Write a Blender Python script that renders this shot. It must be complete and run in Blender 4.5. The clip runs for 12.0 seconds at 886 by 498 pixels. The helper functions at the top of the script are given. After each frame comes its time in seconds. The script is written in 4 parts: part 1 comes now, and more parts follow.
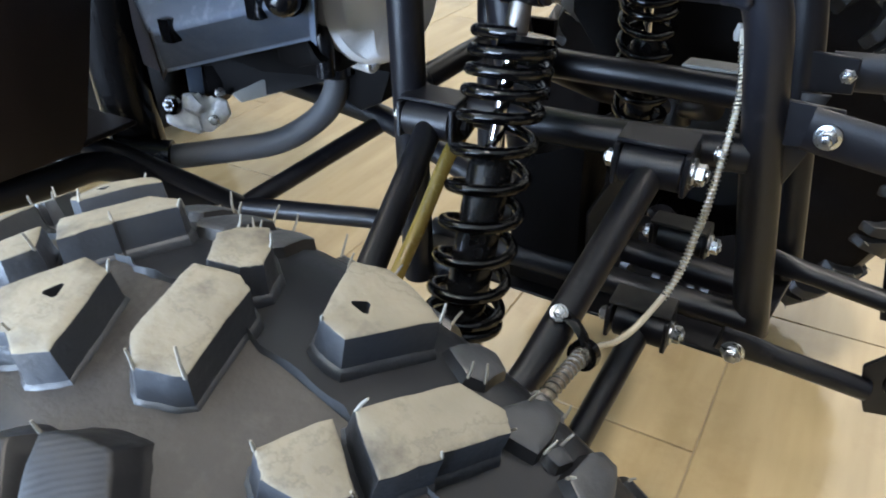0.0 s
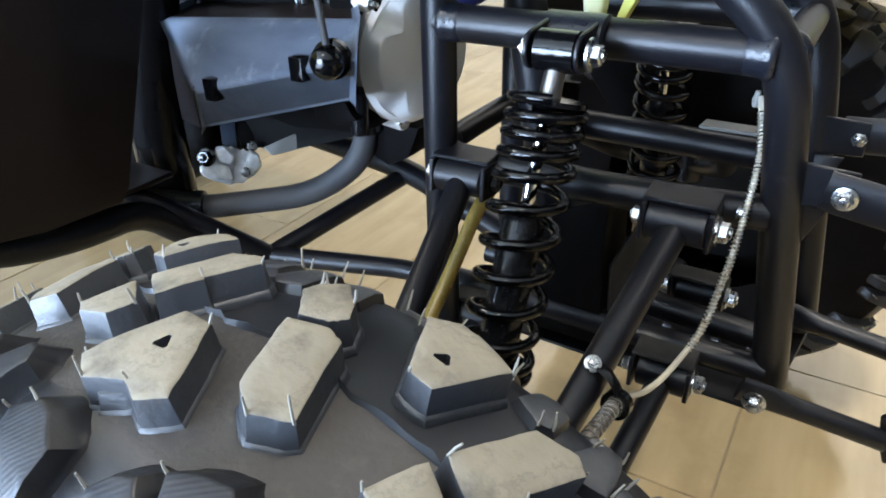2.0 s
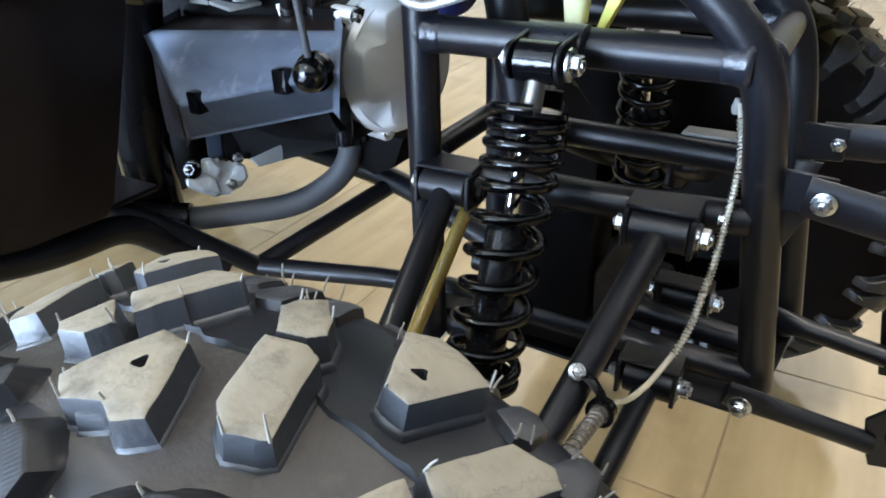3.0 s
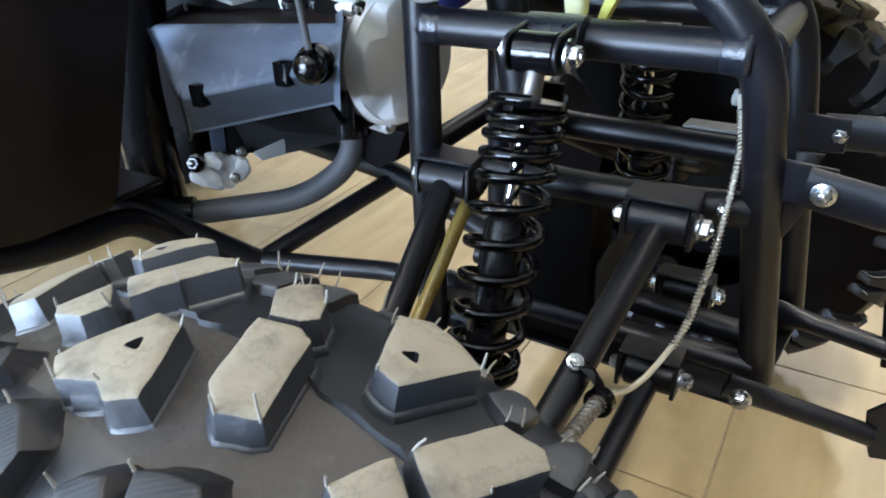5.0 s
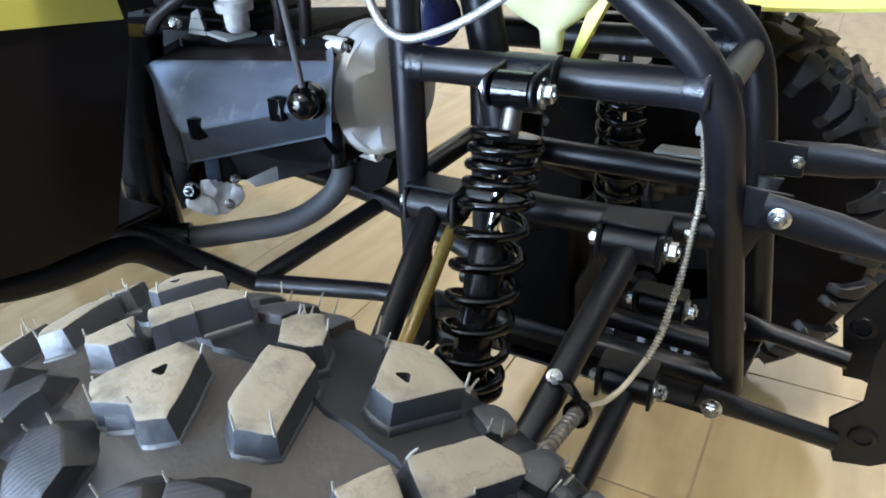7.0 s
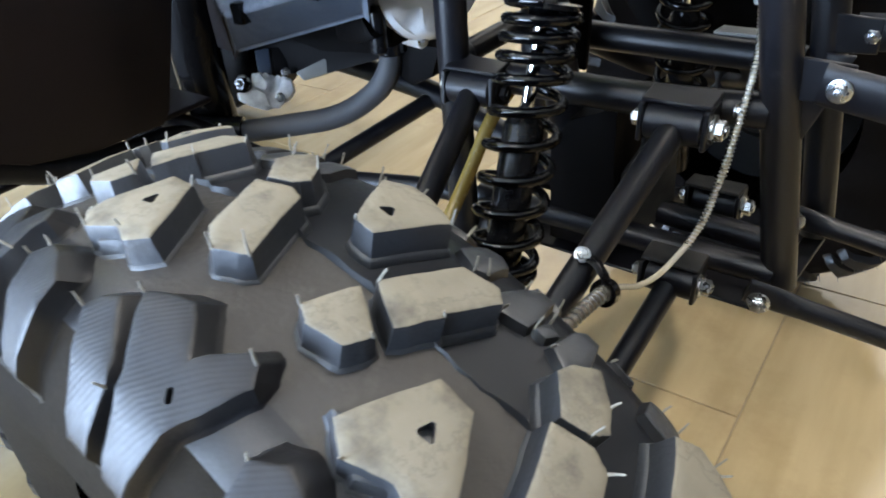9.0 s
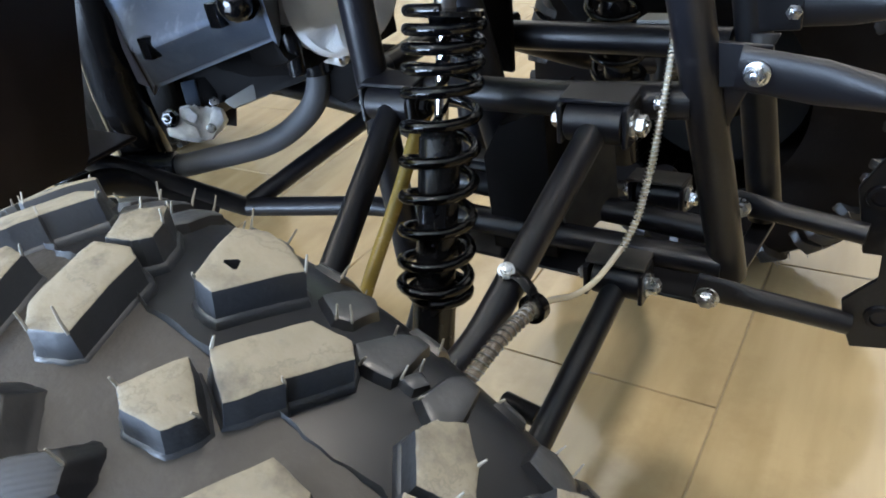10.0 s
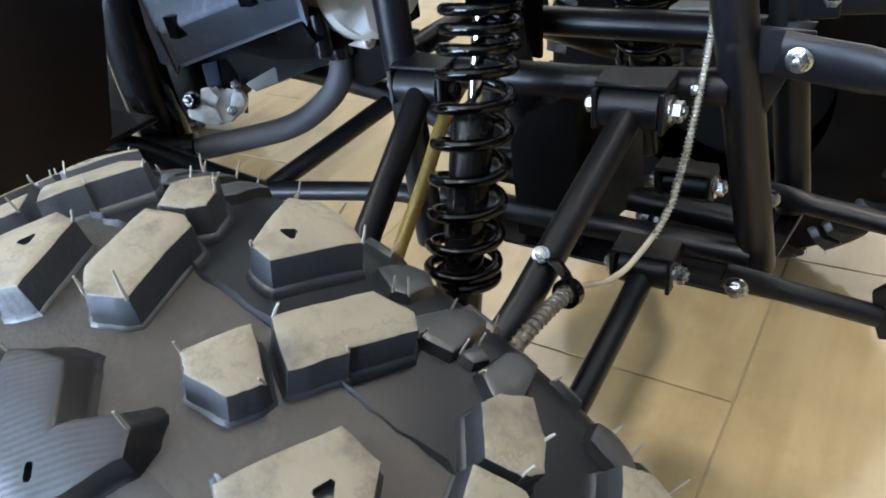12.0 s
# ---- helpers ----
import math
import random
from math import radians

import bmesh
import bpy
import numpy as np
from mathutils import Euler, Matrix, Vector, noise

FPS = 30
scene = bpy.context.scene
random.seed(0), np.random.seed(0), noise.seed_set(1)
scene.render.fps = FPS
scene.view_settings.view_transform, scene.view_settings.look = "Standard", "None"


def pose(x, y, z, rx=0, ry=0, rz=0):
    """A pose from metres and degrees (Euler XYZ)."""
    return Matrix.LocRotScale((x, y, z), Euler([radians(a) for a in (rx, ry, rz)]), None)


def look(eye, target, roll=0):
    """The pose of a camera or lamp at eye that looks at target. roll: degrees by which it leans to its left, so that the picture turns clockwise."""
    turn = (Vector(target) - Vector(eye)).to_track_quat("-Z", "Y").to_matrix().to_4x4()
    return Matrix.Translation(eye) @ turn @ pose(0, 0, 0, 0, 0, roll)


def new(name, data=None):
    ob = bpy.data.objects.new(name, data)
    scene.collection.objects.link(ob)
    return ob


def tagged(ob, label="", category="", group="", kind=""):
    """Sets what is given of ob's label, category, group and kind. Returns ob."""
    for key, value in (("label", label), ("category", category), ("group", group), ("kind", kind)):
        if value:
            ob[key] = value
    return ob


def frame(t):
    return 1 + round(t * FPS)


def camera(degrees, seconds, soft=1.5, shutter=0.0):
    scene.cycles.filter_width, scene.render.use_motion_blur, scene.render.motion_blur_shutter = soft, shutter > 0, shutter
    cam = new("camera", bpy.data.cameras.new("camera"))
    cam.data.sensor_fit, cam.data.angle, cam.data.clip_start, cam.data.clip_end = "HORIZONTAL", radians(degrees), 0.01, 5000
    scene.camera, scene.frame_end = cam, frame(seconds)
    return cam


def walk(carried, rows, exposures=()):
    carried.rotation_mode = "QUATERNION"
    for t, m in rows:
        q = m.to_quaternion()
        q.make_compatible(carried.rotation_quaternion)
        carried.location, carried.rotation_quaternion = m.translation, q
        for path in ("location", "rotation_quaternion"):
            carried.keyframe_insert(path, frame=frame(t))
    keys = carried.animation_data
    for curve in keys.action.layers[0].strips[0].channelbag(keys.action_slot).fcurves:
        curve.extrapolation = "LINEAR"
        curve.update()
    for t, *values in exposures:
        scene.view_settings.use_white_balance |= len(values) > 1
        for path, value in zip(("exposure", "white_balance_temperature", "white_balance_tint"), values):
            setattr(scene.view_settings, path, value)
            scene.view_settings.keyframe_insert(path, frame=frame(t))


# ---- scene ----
from mathutils.geometry import delaunay_2d_cdt

cam = camera(63.9, 12.0, soft=1.8, shutter=0.4)
PATH = [
    (0, (0.2689, 0.0971, 0.6371), (0.0481, 0.4551, 0.3668), -1.86),
    (0.5, (0.2712, 0.0872, 0.6444), (0.0391, 0.4469, 0.3860), -3.13),
    (1, (0.2703, 0.0850, 0.6456), (0.0370, 0.4460, 0.3901), -3.41),
    (1.5, (0.2589, 0.0765, 0.6515), (0.0264, 0.4440, 0.4048), -1.82),
    (2, (0.2574, 0.0729, 0.6513), (0.0295, 0.4459, 0.4086), -1.20),
    (2.5, (0.2570, 0.0699, 0.6526), (0.0313, 0.4468, 0.4137), -1.38),
    (3, (0.2619, 0.0755, 0.6546), (0.0376, 0.4528, 0.4152), -1.70),
    (4.8, (0.2672, 0.0797, 0.6539), (0.0387, 0.4552, 0.4154), -2.77),
    (5, (0.2676, 0.0750, 0.6513), (0.0393, 0.4492, 0.4108), -2.00),
    (5.5, (0.2697, 0.0658, 0.6560), (0.0357, 0.4425, 0.4249), -1.20),
    (6, (0.2787, 0.0560, 0.6625), (0.0405, 0.4349, 0.4396), -1.06),
    (6.5, (0.2774, 0.0628, 0.6704), (0.0582, 0.4465, 0.4365), -2.56),
    (6.7, (0.2779, 0.0589, 0.6724), (0.0578, 0.4434, 0.4406), -2.26),
    (8.3, (0.3037, 0.0471, 0.6652), (0.0508, 0.4007, 0.4181), -6.24),
    (8.5, (0.3057, 0.0386, 0.6609), (0.0443, 0.3807, 0.4067), -6.10),
    (9, (0.3111, 0.0623, 0.6392), (0.0532, 0.3925, 0.3663), -5.24),
    (9.5, (0.3283, 0.0957, 0.6352), (0.0663, 0.4255, 0.3658), -9.93),
    (10, (0.3333, 0.1066, 0.6325), (0.0784, 0.4405, 0.3615), -10.49),
    (10.5, (0.3274, 0.1073, 0.6309), (0.0710, 0.4385, 0.3578), -10.60),
    (11, (0.3206, 0.1058, 0.6286), (0.0670, 0.4377, 0.3538), -10.17),
    (11.5, (0.3196, 0.1019, 0.6296), (0.0677, 0.4374, 0.3575), -9.79),
    (12, (0.3178, 0.0965, 0.6277), (0.0625, 0.4275, 0.3533), -9.57),
]
walk(cam, [(t, look(eye, target, roll)) for t, eye, target, roll in PATH])

# ---------------------------------------------------------------- light
LAMP_POWER, DOOR_POWER, EXPOSURE = 27.0, 2600.0, 0.0
scene.view_settings.exposure = EXPOSURE
world = bpy.data.worlds.new("world")
scene.world = world
world.use_nodes = True
nt = world.node_tree
sky = nt.nodes.new("ShaderNodeTexSky")
sky.sky_type = "NISHITA"
sky.sun_disc = False
sky.sun_elevation = radians(35)
sky.sun_rotation = radians(200)
nt.links.new(sky.outputs[0], nt.nodes["Background"].inputs[0])
nt.nodes["Background"].inputs[1].default_value = 0.08

MID = 0.565            # the vehicle's middle plane
HUB = (0.108, 0.197, 0.265)
STEER = -7.0


def lamp(name, m, sx, sy, power, colour):
    data = bpy.data.lights.new(name, "AREA")
    data.shape, data.size, data.size_y, data.energy, data.color = "RECTANGLE", sx, sy, power, colour
    ob = new(name, data)
    ob.matrix_world = m
    return ob


# ---------------------------------------------------------------- materials
def material(name, base, rough=0.5, metal=0.0, second=None, scale=20.0, mix=0.5, bump=0.0, bump_scale=200.0,
             rough_var=0.1, coat=0.0, island=0.0, trans=0.0, ior=1.45, spec=0.5, stretch=(1, 1, 1), sss=0.0):
    """A principled surface with two scales of noise in colour, gloss and relief."""
    m = bpy.data.materials.new(name)
    m.use_nodes = True
    n, l = m.node_tree.nodes, m.node_tree.links
    p = n["Principled BSDF"]
    p.inputs["Metallic"].default_value = metal
    p.inputs["Coat Weight"].default_value = coat
    p.inputs["Coat Roughness"].default_value = 0.12
    p.inputs["Transmission Weight"].default_value = trans
    p.inputs["IOR"].default_value = ior
    p.inputs["Specular IOR Level"].default_value = spec
    if sss:
        p.inputs["Subsurface Weight"].default_value = sss
        p.inputs["Subsurface Radius"].default_value = (0.02, 0.02, 0.01)
    tc = n.new("ShaderNodeTexCoord")
    mp = n.new("ShaderNodeMapping")
    mp.inputs["Scale"].default_value = stretch
    l.new(tc.outputs["Object"], mp.inputs[0])
    big, fine = n.new("ShaderNodeTexNoise"), n.new("ShaderNodeTexNoise")
    big.inputs["Scale"].default_value, fine.inputs["Scale"].default_value = scale, bump_scale
    big.inputs["Detail"].default_value, fine.inputs["Detail"].default_value = 6.0, 4.0
    l.new(mp.outputs[0], big.inputs["Vector"])
    l.new(mp.outputs[0], fine.inputs["Vector"])
    ramp = n.new("ShaderNodeMapRange")
    ramp.inputs[1].default_value, ramp.inputs[2].default_value = 0.35, 0.65
    l.new(big.outputs[0], ramp.inputs[0])
    mixer = n.new("ShaderNodeMix")
    mixer.data_type = "RGBA"
    second = second or tuple(c * 0.75 for c in base)
    mixer.inputs[6].default_value, mixer.inputs[7].default_value = (*base, 1), (*second, 1)
    scaled = n.new("ShaderNodeMath")
    scaled.operation = "MULTIPLY"
    scaled.inputs[1].default_value = mix
    l.new(ramp.outputs[0], scaled.inputs[0])
    l.new(scaled.outputs[0], mixer.inputs[0])
    out = mixer.outputs[2]
    if island:
        info = n.new("ShaderNodeObjectInfo")
        hsv = n.new("ShaderNodeHueSaturation")
        span = n.new("ShaderNodeMapRange")
        span.inputs[3].default_value, span.inputs[4].default_value = 1 - island, 1 + island
        l.new(info.outputs["Random"], span.inputs[0])
        l.new(span.outputs[0], hsv.inputs["Value"])
        l.new(out, hsv.inputs["Color"])
        out = hsv.outputs[0]
    l.new(out, p.inputs["Base Color"])
    rr = n.new("ShaderNodeMapRange")
    rr.inputs[3].default_value, rr.inputs[4].default_value = max(0.02, rough - rough_var), min(1, rough + rough_var)
    l.new(fine.outputs[0], rr.inputs[0])
    l.new(rr.outputs[0], p.inputs["Roughness"])
    if bump:
        b = n.new("ShaderNodeBump")
        b.inputs["Strength"].default_value = bump
        b.inputs["Distance"].default_value = 0.001
        l.new(fine.outputs[0], b.inputs["Height"])
        l.new(b.outputs[0], p.inputs["Normal"])
    return m


M_TILE = material("floor_tile", (0.50, 0.387, 0.220), 0.11, second=(0.385, 0.287, 0.150), scale=3.0, mix=0.8, bump=0.02, bump_scale=60, rough_var=0.05, island=0.05, spec=0.85, stretch=(7, 1, 1))
M_GROUT = material("grout", (0.33, 0.255, 0.16), 0.9, scale=40)
M_PAINT = material("black_powder_coat", (0.0056, 0.0057, 0.0080), 0.36, bump=0.12, bump_scale=900, rough_var=0.06, spec=0.40)
M_WELD = material("painted_weld", (0.0056, 0.0066, 0.0104), 0.31, second=(0.012, 0.014, 0.020), scale=90, mix=0.5, bump=0.5, bump_scale=300)
M_DUSTPAINT = material("dusty_black_paint", (0.022, 0.021, 0.020), 0.6, second=(0.055, 0.050, 0.043), scale=60, mix=0.7, bump=0.2, bump_scale=500, spec=0.3)
M_GLOSS = material("black_gloss_paint", (0.003, 0.003, 0.0035), 0.10, rough_var=0.05, spec=0.45, bump=0.2, bump_scale=300)
M_SPRING = material("glossy_spring_paint", (0.0016, 0.0016, 0.002), 0.06, rough_var=0.03, spec=0.36, bump=0.45, bump_scale=260)
M_CARCASS = material("dusty_carcass_rubber", (0.043, 0.039, 0.035), 0.56, second=(0.019, 0.017, 0.016), scale=14, mix=0.8, bump=0.30, bump_scale=420, spec=0.42)
# darker carcass on the inner half, past the parting line
M_INNERHALF = material("inner_carcass_rubber", (0.009, 0.0100, 0.0125), 0.34, second=(0.013, 0.0145, 0.018), scale=12, mix=0.5, bump=0.02, bump_scale=500, spec=0.36)
M_RUBBER = material("tyre_rubber", (0.0185, 0.0210, 0.0260), 0.46, second=(0.028, 0.031, 0.036), scale=25, mix=0.6, bump=0.25, bump_scale=420, spec=0.78)
# sidewall rubber twice: blackened for the far wheel's shade, lighter for the near one
M_SIDESHADE = material("shaded_sidewall_rubber", (0.006, 0.005, 0.005), 0.65, second=(0.010, 0.008, 0.007), scale=15, bump=0.3, bump_scale=300, spec=0.05)
M_SIDENEAR = material("near_sidewall_rubber", (0.010, 0.008, 0.006), 0.70, second=(0.018, 0.014, 0.009), scale=15, bump=0.3, bump_scale=300, spec=0.05)
M_SHOULDER = material("shoulder_block_rubber", (0.006, 0.006, 0.007), 0.40, second=(0.013, 0.0135, 0.016), scale=35, mix=0.6, bump=0.1, bump_scale=500)
M_DUST = material("dusty_tread_rubber", (0.212, 0.190, 0.145), 0.85, second=(0.130, 0.115, 0.085), scale=45, mix=0.55, bump=0.35, bump_scale=350)
M_HAIR = material("rubber_moulding_hair", (0.24, 0.225, 0.19), 0.6, scale=50)
M_STEEL = material("zinc_steel", (0.50, 0.52, 0.55), 0.28, metal=1.0, second=(0.34, 0.34, 0.33), scale=300, bump=0.1)
M_DULL = material("dull_steel", (0.26, 0.26, 0.27), 0.32, metal=1.0, scale=120, bump=0.1)
M_CHROME = material("chrome_rod", (0.75, 0.75, 0.77), 0.1, metal=1.0)
M_ALU = material("cast_aluminium", (0.84, 0.85, 0.86), 0.40, metal=0.3, second=(0.78, 0.78, 0.79), scale=40, bump=0.25, bump_scale=700)
# box plastic twice: dusty and lit for the upper face, shaded for the lower
M_BOX = material("lit_dusty_plastic", (0.068, 0.085, 0.120), 0.36, second=(0.155, 0.182, 0.226), scale=16, mix=0.9, bump=0.1, bump_scale=700, stretch=(0.5, 1, 1.6))
M_SHADEDBOX = material("shaded_box_plastic", (0.022, 0.030, 0.044), 0.38, second=(0.036, 0.046, 0.062), scale=22, bump=0.1, bump_scale=700)
M_CASTING = material("bright_casting", (0.90, 0.91, 0.92), 0.32, metal=0.3, second=(0.48, 0.49, 0.51), scale=90, mix=0.8, bump=1.0, bump_scale=170)
M_PLASTIC = material("black_plastic", (0.012, 0.0085, 0.0085), 0.45, second=(0.017, 0.012, 0.012), scale=12, bump=0.15, bump_scale=500, spec=0.25)
M_PIPE = material("matt_grey_exhaust_paint", (0.048, 0.049, 0.053), 0.6, bump=0.2, bump_scale=800)
M_YELLOW = material("lime_yellow_plastic", (0.62, 0.60, 0.13), 0.4, second=(0.60, 0.58, 0.18), scale=8, mix=0.3)
M_CREAM = material("pale_yellow_plastic", (0.78, 0.77, 0.45), 0.4, scale=10, mix=0.15, sss=0.2)
M_AMBER = material("amber_fuel_hose", (0.26, 0.18, 0.04), 0.25, scale=30, mix=0.4)
M_HOSE = material("clear_hose_sleeve", (0.74, 0.69, 0.57), 0.22, scale=80, mix=0.3, trans=0.55)
M_SLEEVE = material("clear_plastic_sleeve", (0.86, 0.82, 0.74), 0.16, scale=80, mix=0.2, trans=0.9)
M_CORE = material("dark_inner_hose", (0.10, 0.075, 0.05), 0.5, scale=60)
M_BRAID = material("braided_steel_hose", (0.62, 0.62, 0.62), 0.35, metal=0.6, scale=600, mix=0.8, second=(0.25, 0.25, 0.25), bump=0.5, bump_scale=900)
M_BLUE = material("dark_blue_enamel", (0.01, 0.012, 0.06), 0.3, scale=30)
M_RIBBED = material("ribbed_shoulder_rubber", (0.012, 0.014, 0.018), 0.48, second=(0.023, 0.025, 0.030), scale=40, mix=0.6, bump=0.06, bump_scale=450, spec=0.4)
M_INNER = material("smooth_shoulder_rubber", (0.030, 0.033, 0.038), 0.38, second=(0.050, 0.052, 0.056), scale=60, mix=0.6, bump=0.15, bump_scale=450)
M_RIM = material("black_rim_paint", (0.006, 0.006, 0.006), 0.5, spec=0.1)
M_BOOT = material("black_boot_rubber", (0.007, 0.007, 0.008), 0.24, spec=0.3, scale=30)
M_BOOTGLOSS = material("black_boot_gloss", (0.0045, 0.004, 0.004), 0.17, spec=0.16, scale=30, bump=0.1)
M_WALL = material("painted_wall", (0.72, 0.70, 0.66), 0.8, scale=4, mix=0.2, bump=0.1)
M_GREYWALL = material("grey_painted_wall", (0.30, 0.285, 0.26), 0.8, scale=4, mix=0.2, bump=0.1)
# unseen walls on the right, made dark so right-facing sides get little light
M_LIGHTSINK = material("unseen_dark_wall", (0.055, 0.042, 0.032), 0.7, scale=4, mix=0.3, bump=0.1)
M_CEIL = material("white_ceiling", (0.8, 0.8, 0.78), 0.85, scale=4, mix=0.1)
M_GREYPL = material("grey_fitting", (0.24, 0.235, 0.22), 0.6, scale=40)
# near-black: the shade under the body is put into this base colour
M_SHADECAST = material("shaded_casting", (0.0035, 0.003, 0.003), 0.55, scale=60, bump=0.3, spec=0.07)


def add_ribs(m, pitch, strength):
    """Fine moulded ribs laid over a material's relief."""
    n, l = m.node_tree.nodes, m.node_tree.links
    tc, mp, wave, b = n.new("ShaderNodeTexCoord"), n.new("ShaderNodeMapping"), n.new("ShaderNodeTexWave"), n.new("ShaderNodeBump")
    mp.inputs["Rotation"].default_value = (0, 0, radians(45))
    wave.inputs["Scale"].default_value = 2 * math.pi / (20 * pitch)
    b.inputs["Strength"].default_value, b.inputs["Distance"].default_value = strength, 0.0006
    l.new(tc.outputs["Object"], mp.inputs[0])
    l.new(mp.outputs[0], wave.inputs["Vector"])
    l.new(wave.outputs["Fac"], b.inputs["Height"])
    p = n["Principled BSDF"]
    l.new(p.inputs["Normal"].links[0].from_socket, b.inputs["Normal"])
    l.new(b.outputs[0], p.inputs["Normal"])


add_ribs(M_RIBBED, 0.0016, 0.10)


def add_blotches(m, colour, scale, low, high, cracks=0.0):
    """Blotches of dirt, or of soft shade on the floor, and fine dark cracks over a material's colour."""
    n, l = m.node_tree.nodes, m.node_tree.links
    p = n["Principled BSDF"]
    tc, noise, span, mixer = n.new("ShaderNodeTexCoord"), n.new("ShaderNodeTexNoise"), n.new("ShaderNodeMapRange"), n.new("ShaderNodeMix")
    noise.inputs["Scale"].default_value, noise.inputs["Detail"].default_value, noise.inputs["Roughness"].default_value = scale, 8.0, 0.65
    span.inputs[1].default_value, span.inputs[2].default_value = low, high
    l.new(tc.outputs["Object"], noise.inputs["Vector"])
    l.new(noise.outputs[0], span.inputs[0])
    fac = span.outputs[0]
    if cracks:
        wob, cell, edge, top = n.new("ShaderNodeMixRGB"), n.new("ShaderNodeTexVoronoi"), n.new("ShaderNodeMapRange"), n.new("ShaderNodeMath")
        wob.inputs[0].default_value = 0.10
        l.new(tc.outputs["Object"], wob.inputs[1])
        l.new(noise.outputs["Color"], wob.inputs[2])
        cell.feature = "DISTANCE_TO_EDGE"
        cell.inputs["Scale"].default_value = cracks
        l.new(wob.outputs[0], cell.inputs["Vector"])
        edge.inputs[1].default_value, edge.inputs[2].default_value = 0.0, 0.03
        edge.inputs[3].default_value, edge.inputs[4].default_value = 0.3, 0.0
        l.new(cell.outputs["Distance"], edge.inputs[0])
        top.operation = "MAXIMUM"
        l.new(edge.outputs[0], top.inputs[0])
        l.new(fac, top.inputs[1])
        fac = top.outputs[0]
    mixer.data_type = "RGBA"
    mixer.inputs[7].default_value = (*colour, 1)
    l.new(p.inputs["Base Color"].links[0].from_socket, mixer.inputs[6])
    l.new(fac, mixer.inputs[0])
    l.new(mixer.outputs[2], p.inputs["Base Color"])


add_blotches(M_DUST, (0.055, 0.05, 0.043), 30, 0.52, 0.70, 17)
add_blotches(M_CARCASS, (0.045, 0.041, 0.037), 110, 0.52, 0.70)
add_blotches(M_PAINT, (0.024, 0.024, 0.026), 70, 0.60, 0.80)
# the floor's soft shadow blotches, put into the tile colour
add_blotches(M_TILE, (0.33, 0.235, 0.125), 5, 0.50, 0.75)
add_blotches(M_BOX, (0.23, 0.255, 0.295), 26, 0.56, 0.74)
add_blotches(M_SHADEDBOX, (0.050, 0.060, 0.076), 30, 0.52, 0.74)


def emitter(name, colour, strength):
    m = bpy.data.materials.new(name)
    m.use_nodes = True
    p = m.node_tree.nodes["Principled BSDF"]
    p.inputs["Emission Color"].default_value = (*colour, 1)
    p.inputs["Emission Strength"].default_value = strength
    return m


# ---------------------------------------------------------------- mesh helpers
def mesh_of(name, bm, mats, smooth=40):
    me = bpy.data.meshes.new(name)
    bmesh.ops.recalc_face_normals(bm, faces=bm.faces)
    bm.to_mesh(me)
    bm.free()
    for m in mats if isinstance(mats, (list, tuple)) else (mats,):
        me.materials.append(m)
    if smooth:
        me.shade_smooth()
        me.set_sharp_from_angle(angle=radians(smooth))
    return me


def origin_of(parent):
    """Where a thing stands; the parts under it are given in world places and stand at none."""
    return parent.matrix_basis if parent.parent is None else Matrix.Identity(4)


def part(name, bm, material, parent, label="", smooth=40):
    """One mesh object, given in world places, under a thing or a part."""
    ob = new(name, mesh_of(name, bm, material, smooth))
    if parent is not None:
        ob.parent = parent
        ob.matrix_parent_inverse = origin_of(parent).inverted()
    return tagged(ob, label)


def rounded(pts, rad, n=6):
    """A line through pts with its corners rounded."""
    pts = [Vector(p) for p in pts]
    out = [pts[0]]
    for a, b, c in zip(pts, pts[1:], pts[2:]):
        d = min(rad, (a - b).length * 0.49, (c - b).length * 0.49)
        p, q = b + (a - b).normalized() * d, b + (c - b).normalized() * d
        for k in range(n + 1):
            t = k / n
            out.append(p * (1 - t) ** 2 + b * 2 * t * (1 - t) + q * t * t)
    out.append(pts[-1])
    return out


def sweep(bm, pts, radius, segs=14, cap=True, flat=None):
    """A tube along pts; radius is a number or a function of the share of the way."""
    pts = [Vector(p) for p in pts]
    n = len(pts)
    tang = [(pts[min(i + 1, n - 1)] - pts[max(i - 1, 0)]).normalized() for i in range(n)]
    up = Vector((0, 0, 1)) if abs(tang[0].z) < 0.9 else Vector((1, 0, 0))
    side = tang[0].cross(up).normalized()
    rings = []
    for i in range(n):
        side = (side - tang[i] * side.dot(tang[i])).normalized()
        over = tang[i].cross(side)
        r = radius(i / (n - 1)) if callable(radius) else radius
        ra, rb = r if isinstance(r, tuple) else (r, r)
        rings.append([bm.verts.new(pts[i] + side * (ra * math.cos(2 * math.pi * k / segs)) + over * (rb * math.sin(2 * math.pi * k / segs))) for k in range(segs)])
    for a, b in zip(rings, rings[1:]):
        for k in range(segs):
            bm.faces.new((a[k], a[(k + 1) % segs], b[(k + 1) % segs], b[k]))
    if cap:
        bm.faces.new(rings[0][::-1])
        bm.faces.new(rings[-1])
    return bm


def tube(pts, r, rad=0.0, segs=16):
    return sweep(bmesh.new(), rounded(pts, rad) if rad else pts, r, segs)


def frame_at(centre, axis):
    return Matrix.Translation(centre) @ Vector(axis).normalized().to_track_quat("Z", "Y").to_matrix().to_4x4()


